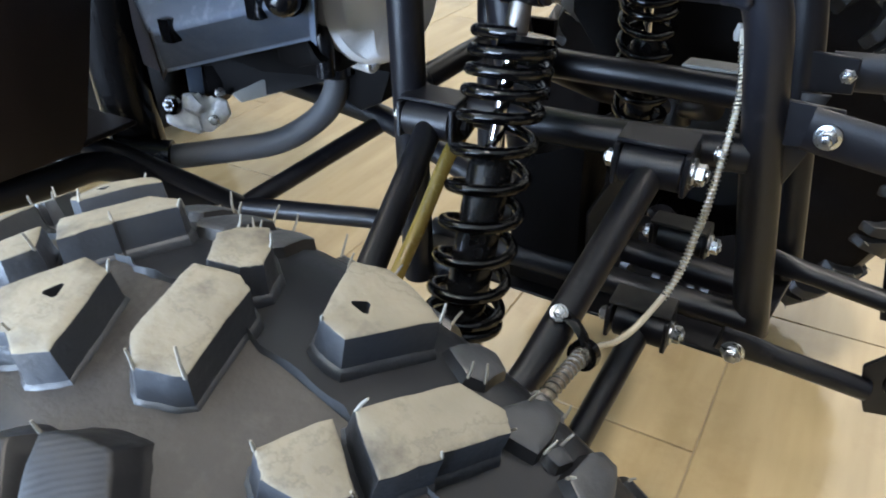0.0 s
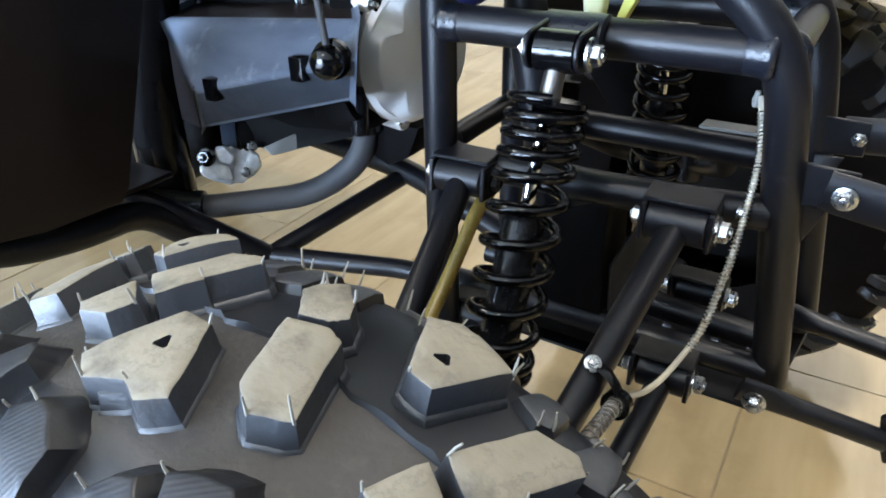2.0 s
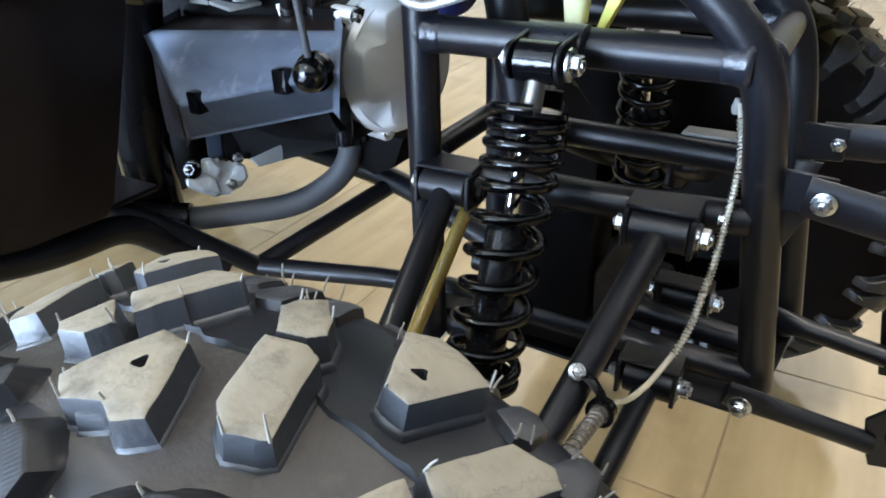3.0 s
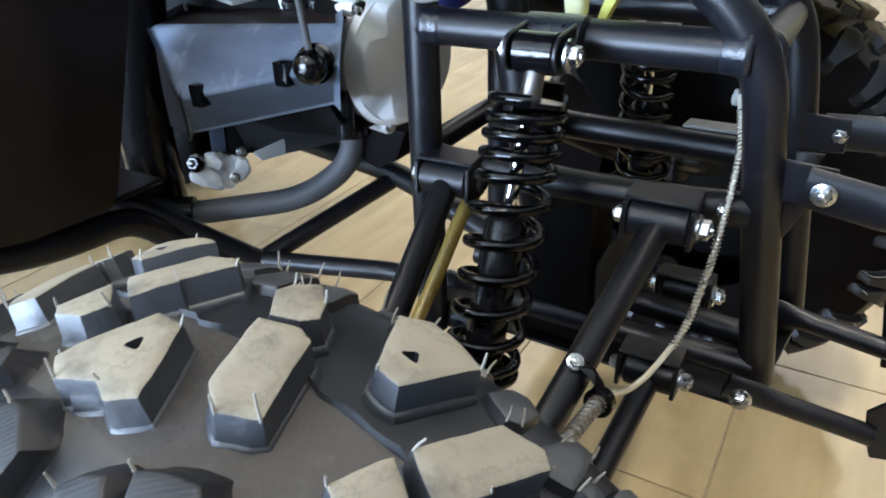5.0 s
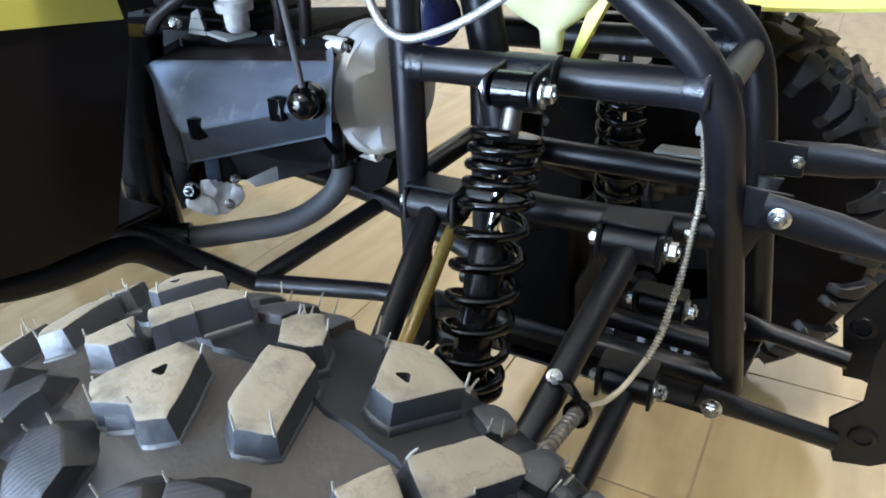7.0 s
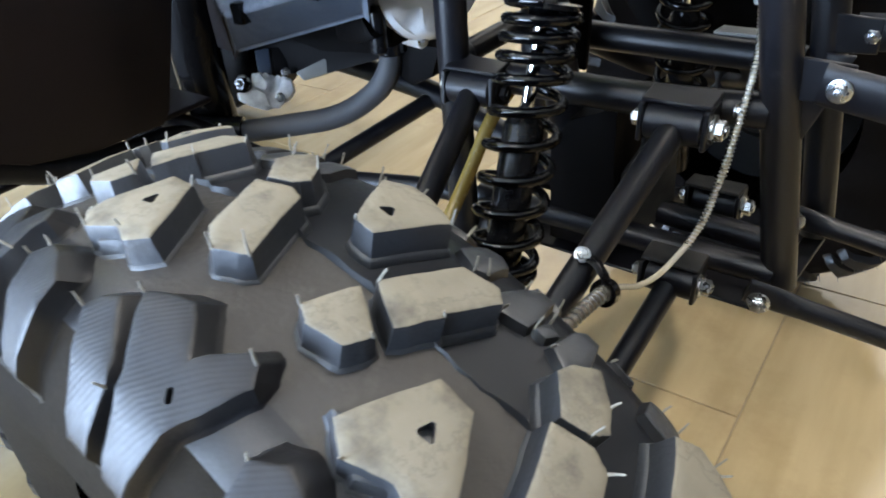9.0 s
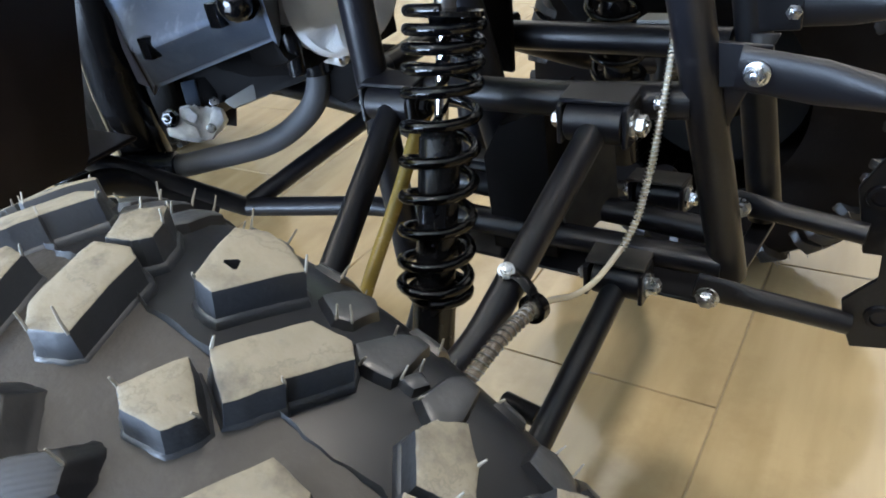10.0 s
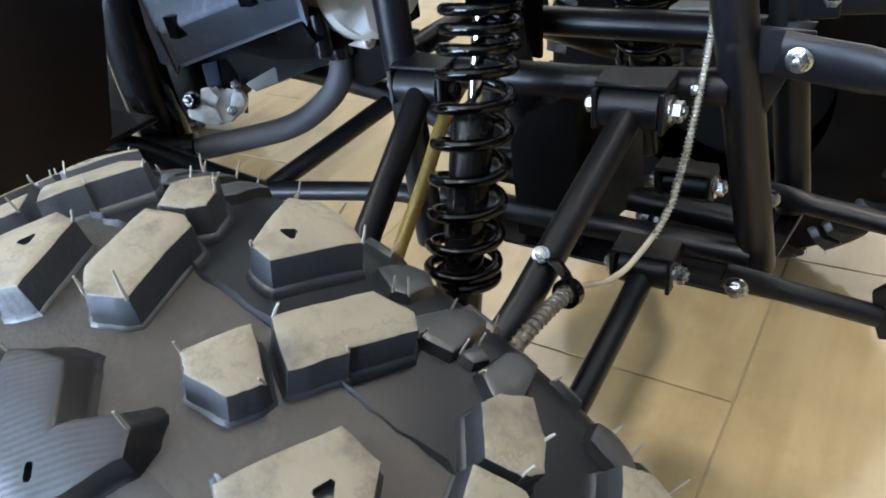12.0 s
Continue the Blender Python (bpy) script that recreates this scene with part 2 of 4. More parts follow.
def lathe(bm, centre, axis, profile, segs=24, flat=0):
    """Turned shape: profile rows (height along the axis, radius)."""
    m = frame_at(centre, axis)
    rings = []
    for h, r in profile:
        rings.append([bm.verts.new(m @ Vector((max(r, 1e-5) * math.cos(2 * math.pi * k / segs), max(r, 1e-5) * math.sin(2 * math.pi * k / segs), h))) for k in range(segs)])
    for a, b in zip(rings, rings[1:]):
        for k in range(segs):
            bm.faces.new((a[k], a[(k + 1) % segs], b[(k + 1) % segs], b[k]))
    bm.faces.new(rings[0][::-1])
    bm.faces.new(rings[-1])
    return bm


def bolt_mesh(centre, axis, size=0.0065, shank=0.0):
    """A flanged hexagon bolt: washer face, head and chamfer."""
    bm = bmesh.new()
    lathe(bm, centre, axis, [(-shank, size * 0.6), (0, size * 0.6), (0, size * 1.5), (size * 0.28, size * 1.5), (size * 0.42, size * 1.15)], 20)
    lathe(bm, centre, axis, [(size * 0.3, size * 1.08), (size * 1.15, size * 1.08), (size * 1.3, size * 0.9)], 6)
    lathe(bm, centre, axis, [(size * 1.2, size * 0.62), (size * 1.5, size * 0.6), (size * 1.55, size * 0.5)], 12)
    return bm


def slab(bm, corners, depth):
    """A plate from its corners in order and the way through its thickness."""
    depth = Vector(depth)
    a = [bm.verts.new(Vector(c)) for c in corners]
    b = [bm.verts.new(Vector(c) + depth) for c in corners]
    n = len(a)
    bm.faces.new(a)
    bm.faces.new(b[::-1])
    for k in range(n):
        bm.faces.new((a[k], b[k], b[(k + 1) % n], a[(k + 1) % n]))
    return bm


def bevelled(bm, width, segs=2):
    bmesh.ops.bevel(bm, geom=list(bm.edges), offset=width, segments=segs, profile=0.7, affect="EDGES")
    return bm


def box(bm, lo, hi):
    (x0, y0, z0), (x1, y1, z1) = lo, hi
    return slab(bm, [(x0, y0, z0), (x1, y0, z0), (x1, y1, z0), (x0, y1, z0)], (0, 0, z1 - z0))


# ---------------------------------------------------------------- the room
def setting(name, lo, hi, mat, label, category):
    bm = box(bmesh.new(), lo, hi)
    return tagged(new(name, mesh_of(name, bm, mat, 0)), label, category, kind="structure")


X0, X1, Y0, Y1, TOP = -10.5, 4.0, -5.2, 7.0, 2.9
floor = setting("floor", (X0, Y0, -0.1), (X1, Y1, -0.0025), M_GROUT, "grout bed under the beige wood-look floor tiles", "floor")
setting("wall_west", (X0 - 0.15, Y0, -0.1), (X0, Y1, TOP), M_WALL, "plain off-white painted showroom wall", "wall")
setting("wall_east", (X1, Y0, -0.1), (X1 + 0.15, Y1, TOP), M_LIGHTSINK, "unseen wall, dark brown to keep bounced light down", "wall")
setting("wall_north", (X0 - 0.15, Y1, -0.1), (X1 + 0.15, Y1 + 0.15, TOP), M_GREYWALL, "plain grey-beige painted showroom wall", "wall")
setting("ceiling", (X0 - 0.15, Y0 - 0.15, TOP), (X1 + 0.15, Y1 + 0.15, TOP + 0.12), M_CEIL, "plain white painted showroom ceiling", "ceiling")
# the shop front: a wall with a wide opening behind the camera
setting("wall_south_1", (X0 - 0.15, Y0 - 0.15, -0.1), (-8.0, Y0, TOP), M_WALL, "plain off-white wall beside the shop front", "wall")
setting("wall_south_2", (-0.2, Y0 - 0.15, -0.1), (X1 + 0.15, Y0, TOP), M_LIGHTSINK, "unseen wall beside the shop front, dark to keep bounced light down", "wall")
setting("wall_south_3", (-8.0, Y0 - 0.15, 2.1), (-0.2, Y0, TOP), M_WALL, "plain off-white wall over the shop front", "wall")
lamp("shop_front_daylight", look((-4.1, Y0 - 0.05, 1.06), (-4.1, 1, 1.06)), 7.7, 2.0, DOOR_POWER, (0.53, 0.71, 1.0))


def ceiling_light(x, y, power):
    root = tagged(new("ceiling_light"), "unseen white square ceiling panel light with a glowing diffuser", "ceiling light", "ceiling panel lights")
    root.location = (x, y, TOP)
    part("housing", bevelled(box(bmesh.new(), (x - 0.16, y - 0.16, TOP - 0.03), (x + 0.16, y + 0.16, TOP)), 0.004), M_CEIL, root)
    part("diffuser", box(bmesh.new(), (x - 0.14, y - 0.14, TOP - 0.036), (x + 0.14, y + 0.14, TOP - 0.031)), M_GLOW, root)
    lamp("panel_light", look((x, y, TOP - 0.045), (x, y, 0)), 0.27, 0.27, power, (1.0, 0.935, 0.86))


M_GLOW = emitter("glowing_diffuser", (1.0, 0.935, 0.86), 6.0)
# unseen ceiling lights; the third is added to brighten the floor at the right
for lx, ly, share in ((-1.9, 0.0, 0.8), (0.0, -1.3, 1.0), (0.65, 0.75, 1.5)):
    ceiling_light(lx, ly, LAMP_POWER * share)
# an unseen wide panel added in the ceiling beyond the vehicle, to brighten the floor
LX, LY = 0.3, 4.4
panel = tagged(new("added_ceiling_panel"), "added unseen ceiling panel in a slim frame, to brighten the floor", "ceiling light")
panel.location = (LX, LY, TOP)
for k in range(4):
    lo, hi = [(LX - 2.85, LY - 2.05), (LX - 2.85, LY + 2.0), (LX - 2.85, LY - 2.0), (LX + 2.8, LY - 2.0)][k], [(LX + 2.85, LY - 2.0), (LX + 2.85, LY + 2.05), (LX - 2.8, LY + 2.0), (LX + 2.85, LY + 2.0)][k]
    part("frame", box(bmesh.new(), (*lo, TOP - 0.03), (*hi, TOP)), M_CEIL, panel)
part("diffuser", box(bmesh.new(), (LX - 2.8, LY - 2.0, TOP - 0.015), (LX + 2.8, LY + 2.0, TOP - 0.010)), M_CEIL, panel, "white sheet of the added panel")
lamp("added_panel_light", look((LX, LY, TOP - 0.035), (LX, LY, 0)), 5.6, 4.0, 110, (1.0, 0.96, 0.9))

# ---------------------------------------------------------------- the vehicle
quad = tagged(new("quad_bike"), "black and lime-yellow quad bike with knobbly dusty tyres", "quad bike")
quad.location = (0.0, MID, 0.0)
TUBE = 0.0126


def both(p, far):
    return (p[0], 2 * MID - p[1], p[2]) if far else tuple(p)


def sides(pts, far):
    return [both(p, far) for p in pts]


def bolt(centre, axis, size=0.0065, shank=0.0, name="bolt"):
    return part(name, bolt_mesh(centre, axis, size, shank), M_STEEL, quad, "zinc-plated hexagon bolt")


# frame tubes, near side and far side
for far in (False, True):
    g = lambda *pts: sides(pts, far)
    part("frame_tube", tube(g((-0.004, 0.501, 0.552), (0.208, 0.501, 0.552)), TUBE), M_PAINT, quad)
    part("frame_tube", tube(g((-0.004, 0.501, 0.80), (-0.004, 0.501, 0.30)), TUBE), M_PAINT, quad)
    part("frame_tube", tube(sides([(0.257, 0.505, 0.312), (0.231, 0.505, 0.503), (0.2185, 0.502, 0.560), (0.150, 0.503, 0.612), (0.0, 0.503, 0.73)], True) if far else g((0.2475, 0.553, 0.303), (0.2185, 0.502, 0.560), (0.150, 0.503, 0.612), (0.0, 0.503, 0.73)), TUBE, 0.045), M_PAINT, quad)
    part("frame_tube", tube(g((-0.01, 0.505, 0.452), (0.150, 0.507, 0.451), (0.224, 0.521 if not far else 0.508, 0.450)), TUBE - 0.001, 0.05), M_PAINT, quad)
    part("frame_tube", tube(g((-0.01, 0.536, 0.324), (0.244, 0.545, 0.316)), TUBE - 0.002), M_PAINT, quad)
part("frame_tube", tube([(-0.205, 0.505, 0.310), (-0.06, 0.548, 0.312), (0.0, 0.53, 0.318)], 0.0095, 0.03), M_PAINT, quad)
part("frame_tube", tube([(-0.205, 0.505, 0.310), (-0.262, 0.43, 0.385), (-0.30, 0.40, 0.41)], 0.0095, 0.02), M_PAINT, quad)
part("frame_tube", tube([(-0.60, 0.655, 0.40), (-0.256, 0.655, 0.374), (-0.135, 0.655, 0.357), (0.0, 0.625, 0.325)], TUBE, 0.04), M_PAINT, quad)
part("cross_tube", tube([(-0.205, 0.505, 0.310), (-0.14, 0.655, 0.354)], 0.0095), M_PAINT, quad)
part("cross_tube", tube([(0.217, 0.505, 0.552), (0.217, 0.625, 0.552)], 0.010), M_PAINT, quad)
part("cross_tube", tube([(-0.006, 0.501, 0.46), (-0.006, 0.629, 0.46)], 0.0095), M_PAINT, quad)
part("stem_plate", bevelled(slab(bmesh.new(), [(0.022, 0.600, 0.432), (0.060, 0.600, 0.428), (0.064, 0.600, 0.492), (0.024, 0.600, 0.492)], (0, 0.006, 0)), 0.002), M_SHADECAST, quad)
# near-black sheet added where the far wheel lies in shadow
part("far_dark_sheet", bevelled(slab(bmesh.new(), [(0.045, 0.800, 0.37), (0.200, 0.800, 0.37), (0.200, 0.800, 0.555), (0.0, 0.800, 0.57), (0.0, 0.800, 0.445), (0.03, 0.800, 0.41)], (0, 0.004, 0)), 0.001, 1), M_SHADECAST, quad, "added black sheet for the shade before the far wheel")
part("steering_stem", tube([(-0.028, 0.565, 0.86), (0.026, 0.565, 0.585), (0.069, 0.565, 0.36)], 0.0155), M_PAINT, quad)
part("centre_bracket", bevelled(slab(bmesh.new(), [(0.062, 0.535, 0.30), (0.120, 0.535, 0.30), (0.1175, 0.535, 0.375), (0.1165, 0.537, 0.405), (0.116, 0.54, 0.432), (0.100, 0.54, 0.418), (0.078, 0.537, 0.413), (0.062, 0.535, 0.385)], (0, 0.055, 0)), 0.002), M_SHADECAST, quad)
part("centre_gusset", bevelled(slab(bmesh.new(), [(0.1195, 0.543, 0.371), (0.130, 0.570, 0.396), (0.142, 0.600, 0.396), (0.145, 0.600, 0.32), (0.1235, 0.543, 0.305)], (0.003, -0.001, 0)), 0.0006, 1), M_DUSTPAINT, quad, "dusty black gusset plate")
part("cross_plate", bevelled(slab(bmesh.new(), [(0.240, 0.553, 0.296), (0.255, 0.553, 0.296), (0.2645, 0.628, 0.304), (0.2495, 0.628, 0.304)], (0, 0, 0.0035)), 0.0008, 1), M_PAINT, quad)
part("skid_plate", bevelled(slab(bmesh.new(), [(-0.02, 0.53, 0.296), (0.24, 0.53, 0.29), (0.24, 0.60, 0.29), (-0.02, 0.60, 0.296)], (0, 0, -0.003)), 0.001, 1), M_PAINT, quad)


# weld beads where tubes meet
def weld(centre, axis, r):
    """A painted weld fillet that flares along the axis towards the joint."""
    bm, m, rnd = bmesh.new(), frame_at(centre, axis), random.Random(int(abs(centre[0]) * 1000 + abs(centre[1]) * 7000))
    rings, wave = [], [rnd.uniform(-0.0004, 0.0004) for _ in range(40)]
    for h, grow in ((-0.007, -0.0008), (-0.006, 0.0001), (-0.002, 0.0003), (0.001, 0.0005), (0.003, 0.0010), (0.005, 0.0016), (0.008, 0.0022), (0.010, 0.0)):
        rings.append([bm.verts.new(m @ Vector(((r + grow + wave[k] * 0.25) * math.cos(k * math.pi / 20), (r + grow + wave[k] * 0.25) * math.sin(k * math.pi / 20), h + wave[k]))) for k in range(40)])
    for p, q in zip(rings, rings[1:]):
        for k in range(40):
            bm.faces.new((p[k], p[(k + 1) % 40], q[(k + 1) % 40], q[k]))
    part("weld_bead", bm, M_WELD, quad, "rough weld fillet under paint", 60)


for far in (False, True):
    weld(both((0.0105, 0.501, 0.552), far), (-1, 0, 0), TUBE)
    weld(both((0.2035, 0.501, 0.552), far), (1, 0, 0), TUBE)
    weld(both((0.0100, 0.505, 0.452), far), (-1, 0, 0), TUBE - 0.001)
weld((-0.006, 0.515, 0.46), (0, -1, 0), 0.0095)
weld((0.217, 0.518, 0.552), (0, -1, 0), 0.0100)


# suspension arms
def plate(name, corners, depth, mat=None, label=""):
    return part(name, bevelled(slab(bmesh.new(), corners, depth), 0.0008, 1), mat or M_PAINT, quad, label)


def arm(name, rear, front, ball, far):
    """A tubular wishbone: two legs from their bushes to a cross piece that holds the ball joint."""
    bm = bmesh.new()
    tip = Vector(both(ball, far))
    ends = [Vector(both(p[1], far)) for p in (rear, front)]
    for p in (rear, front):
        sweep(bm, rounded([both(p[0], far), both(p[1], far), tip], 0.03), 0.0095, 16)
        c = both(p[0], far)
        lathe(bm, (c[0] - 0.0188, c[1], c[2]), (1, 0, 0), [(0, 0.0118), (0.001, 0.0130), (0.0366, 0.0130), (0.0376, 0.0118)], 20)
    lathe(bm, (tip[0], tip[1], tip[2] - 0.02), (0, 0, 1), [(0, 0.012), (0.004, 0.016), (0.036, 0.016), (0.04, 0.012)], 18)
    return part(name, bm, M_PAINT, quad, "black tubular suspension arm")


def pivot(x, y, z, far, saddle):
    """The two cheeks, the saddle plate and the bolt that hold one bush."""
    c, s = both((x, y, z), far), -1 if far else 1
    for dx in (-0.0225, 0.0192):
        plate("bracket_cheek", [(c[0] + dx, c[1] - s * 0.013, c[2] - 0.011), (c[0] + dx, c[1] + s * 0.014, c[2] - 0.013), (c[0] + dx, c[1] + s * 0.014, c[2] + 0.014), (c[0] + dx, c[1] - s * 0.011, c[2] + 0.014)], (0.0035, 0, 0))
    f = 0.009 if far else 0.006
    if saddle:
        plate("bracket_saddle", mat=M_GREYPL if far and z > 0.4 and x > 0.1 else M_DUSTPAINT if z < 0.4 else None, corners=[(c[0] - 0.0225, c[1] - s * f, c[2] + 0.0135), (c[0] + 0.0225, c[1] - s * f, c[2] + 0.0135), (c[0] + 0.0225, c[1] + s * 0.016, c[2] + 0.0160), (c[0] - 0.0225, c[1] + s * 0.016, c[2] + 0.0160)], depth=(0, 0, 0.003))
    if x > 0.1:
        bolt((c[0] + 0.0227, c[1], c[2]), (1, 0, 0), 0.0062)
    else:
        part("pivot_nut", bolt_mesh((c[0] + 0.0227, c[1], c[2]), (1, 0, 0), 0.0052), M_SHADECAST, quad, "near-black nut")
    bolt((c[0] - 0.0225, c[1], c[2]), (-1, 0, 0), 0.0052)


for far in (False, True):
    arm("upper_arm", ((0.022, 0.489, 0.446), (0.046, 0.34, 0.368)), ((0.177, 0.489, 0.446), (0.156, 0.335, 0.365)), (0.11, 0.285, 0.345), far)
    low = 0.326 if far else 0.308
    arm("lower_arm", ((0.02, 0.515, low), (0.05, 0.36, 0.222)), ((0.179, 0.515, low), (0.154, 0.345, 0.215)), (0.11, 0.285, 0.20), far)
    for x in (0.022, 0.177):
        pivot(x, 0.489, 0.446, far, True)
    for x in (0.02, 0.177):
        pivot(x, 0.515, low, far, True)

# spring and damper units
def shock(far):
    top, low = Vector((0.104, 0.700, 0.546) if far else (0.100, 0.465, 0.550)), Vector((0.090, 0.773, 0.262) if far else (0.083, 0.392, 0.275))
    axis = (low - top).normalized()
    body = part("shock_absorber", lathe(bmesh.new(), top, axis, [(0.092, 0.005), (0.104, 0.0135), (0.202, 0.0135), (0.206, 0.0185), (0.213, 0.0185), (0.217, 0.0148), (0.285, 0.0148)], 28), M_BOOT, quad, "black coil-over shock absorber")
    part("rod", lathe(bmesh.new(), top, axis, [(0.02, 0.0045), (0.112, 0.0045)], 16), M_CHROME, body, "bright chrome damper rod")
    part("spring_seat", lathe(bmesh.new(), top, axis, [(0.012, 0.006), (0.016, 0.0055), (0.0265, 0.006), (0.027, 0.023), (0.030, 0.0235), (0.031, 0.010), (0.040, 0.0085), (0.041, 0.005)], 28), M_GLOSS, body)
    part("rod_stem", lathe(bmesh.new(), top, axis, [(0.008, 0.005), (0.010, 0.0062), (0.0275, 0.0068), (0.0285, 0.005)], 20), M_DULL, body, "dull steel rod stem")
    part("eye", lathe(bmesh.new(), (top[0] - 0.013, top[1], top[2]), (1, 0, 0), [(0, 0.010), (0.001, 0.0125), (0.025, 0.0125), (0.026, 0.010)], 24), M_GLOSS, body)
    turns = [0.0265, 0.037, 0.0475, 0.059, 0.072, 0.092, 0.114, 0.137, 0.160, 0.183, 0.202, 0.209]
    front = Vector((0.45, 0.9 if far else -0.9, 0.2))
    front = (front - axis * front.dot(axis)).normalized()
    side = axis.cross(front)
    if side.x > 0:
        side = -side
    pts = []
    steps = 26
    for i in range((len(turns) - 1) * steps + 1):
        u = i / steps
        k = min(int(u), len(turns) - 2)
        h = turns[k] + (turns[k + 1] - turns[k]) * (u - k)
        r = 0.0218 + 0.0014 * u / len(turns)
        pts.append(top + axis * h + front * (r * math.cos(2 * math.pi * u)) + side * (r * math.sin(2 * math.pi * u)))
    part("spring", sweep(bmesh.new(), pts, 0.0037, 10), M_SPRING, body, "glossy black coil spring", 60)
    bolt((top[0] + 0.0185, top[1], top[2]), (1, 0, 0), 0.0060)
    bolt((top[0] - 0.0165, top[1], top[2]), (-1, 0, 0), 0.0056)
    t, s = Vector((0.104, 0.677, 0.552) if far else (0.098, 0.496, 0.554)), 1 if far else -1
    for dx in (-0.0170, 0.0145):
        ring = []
        for k in range(20):
            a = 2 * math.pi * k / 20
            c = (top[1], top[2], 0.0118) if s * math.cos(a) > 0 else (t[1], t[2] - 0.002, 0.0125)
            ring.append((t[0] + dx, c[0] + c[2] * math.cos(a), c[1] + c[2] * math.sin(a)))
        plate("shock_bracket", ring, (0.003, 0, 0))
    shell = bmesh.new()
    rows = []
    for k in range(11):
        a = radians(-25 + 11.5 * k)
        rows.append([shell.verts.new((t[0] + x, t[1] + s * r * math.sin(a), t[2] - 0.002 + r * math.cos(a))) for x, r in ((-0.019, TUBE - 0.001), (-0.018, TUBE + 0.0022), (0.0195, TUBE + 0.0022), (0.021, TUBE - 0.001))])
    for p, q in zip(rows, rows[1:]):
        for k in range(3):
            shell.faces.new((p[k], p[k + 1], q[k + 1], q[k]))
    shell.faces.new(rows[0])
    shell.faces.new(rows[-1][::-1])
    part("shock_bracket", shell, M_WELD, quad)
    for x in (-0.0205, 0.0185):
        part("washer", lathe(bmesh.new(), (top[0] + x, top[1], top[2]), (1, 0, 0), [(0, 0.006), (0.0002, 0.0098), (0.0018, 0.0098), (0.002, 0.006)], 24), M_STEEL, quad, "zinc-plated washer")


shock(False)
shock(True)

part("arm_brace", tube([(0.150, 0.424, 0.238), (0.118, 0.431, 0.236)], 0.008), M_PAINT, quad)

# bumper arms, tabs and side plates
def flat_arm(pts, wide):
    """A tube hammered flat at its bolted end."""
    return sweep(bmesh.new(), pts, lambda s: (0.0040 + 0.0040 * min(1, max(0, s - 0.22) * 5), wide + (0.0080 - wide) * min(1, max(0, s - 0.22) * 5)), 16)


for far in (False, True):
    g = lambda *pts: sides(pts, far)
    s = 1 if far else -1
    lo, up = both((0.2426, 0.5244, 0.308), far), both((0.2628, 0.5087, 0.475), far)
    steps = [k / 14 for k in range(15)]
    rise = 0.024 if far else 0.0
    part("bumper_arm", flat_arm(g(*[(0.231 + 0.097 * k, 0.524 + (0.022 if not far else 0.008) * k, 0.310 + rise - (0.024 if not far else 0.008) * k) for k in steps]), 0.0105), M_PAINT, quad, "black bumper arm with a flattened end")
    part("bumper_arm", flat_arm(g(*[(0.252 + 0.20 * k, 0.511 - 0.004 * k, 0.476 + (0.010 if far else -0.028) * k) for k in steps]), 0.013), M_PAINT, quad, "black bumper arm with a flattened end")
    plate("bumper_tab", g((0.232, 0.516, 0.461), (0.268, 0.516, 0.463), (0.268, 0.516, 0.487), (0.232, 0.516, 0.489)), (0, 0.003, 0))
    plate("gusset", g((0.238, 0.520, 0.462), (0.257, 0.520, 0.462), (0.2445, 0.526, 0.43), (0.240, 0.526, 0.43)), (0, 0.003, 0))
    bolt((lo[0], lo[1] - (0.005 if far else 0.013), lo[2] + (rise if far else 0.003)), (0, -1, 0), 0.0054)
    bolt((up[0], up[1] - 0.003, up[2]), (0, -1, 0), 0.0048)
plate("bumper_plate", [(0.321, 0.546, 0.304), (0.325, 0.546, 0.282), (0.331, 0.546, 0.266), (0.355, 0.546, 0.271), (0.368, 0.546, 0.281), (0.341, 0.546, 0.4), (0.338, 0.546, 0.362), (0.34, 0.546, 0.325)], (0, 0.004, 0))
plate("bumper_plate", [(0.317, 0.606, 0.357), (0.327, 0.606, 0.304), (0.34, 0.606, 0.306), (0.364, 0.606, 0.297), (0.341, 0.606, 0.403)], (0, 0.004, 0))
for c in ((0.345, 0.546, 0.296), (0.332, 0.606, 0.352)):
    part("plate_boss", lathe(bmesh.new(), c, (0, -1, 0), [(0, 0.010), (0.002, 0.009), (0.0025, 0.006), (0.0005, 0.0055)], 24), M_PAINT, quad)


# ---------------------------------------------------------------- wheels
OUTER = ((0, 0.2525), (0.03, 0.251), (0.05, 0.2465), (0.065, 0.238), (0.076, 0.222), (0.083, 0.200), (0.084, 0.18), (0.08, 0.155), (0.072, 0.135))
INNER = ((0, 0.2500), (0.02, 0.2495), (0.03, 0.2488), (0.040, 0.2470), (0.048, 0.2448), (0.056, 0.2398), (0.064, 0.2310), (0.072, 0.2145), (0.079, 0.190), (0.079, 0.165), (0.072, 0.135))


def base_r(v, inner=False):
    """Carcass radius at v metres from the tyre's middle; past the parting line the shoulder is rounder."""
    rows, v = (INNER if inner and v > 0 else OUTER), abs(v)
    for (a, ra), (b, rb) in zip(rows, rows[1:]):
        if v <= b:
            return ra + (rb - ra) * (v - a) / max(b - a, 1e-6)
    return rows[-1][1]


def tread_point(theta, v, lift, inner=False):
    """Local place on the tread; the way out leans over at the shoulders."""
    slope = (base_r(v + 0.002, inner) - base_r(v - 0.002, inner)) / 0.004
    lean = math.atan(max(-1.2, min(1.2, slope))) * 0.7
    r = base_r(v, inner) + lift * math.cos(lean)
    vv = v - lift * math.sin(lean)
    a = radians(theta)
    return Vector((r * math.sin(a), vv, r * math.cos(a)))


DEG = 4.6    # millimetres round the tread for one degree


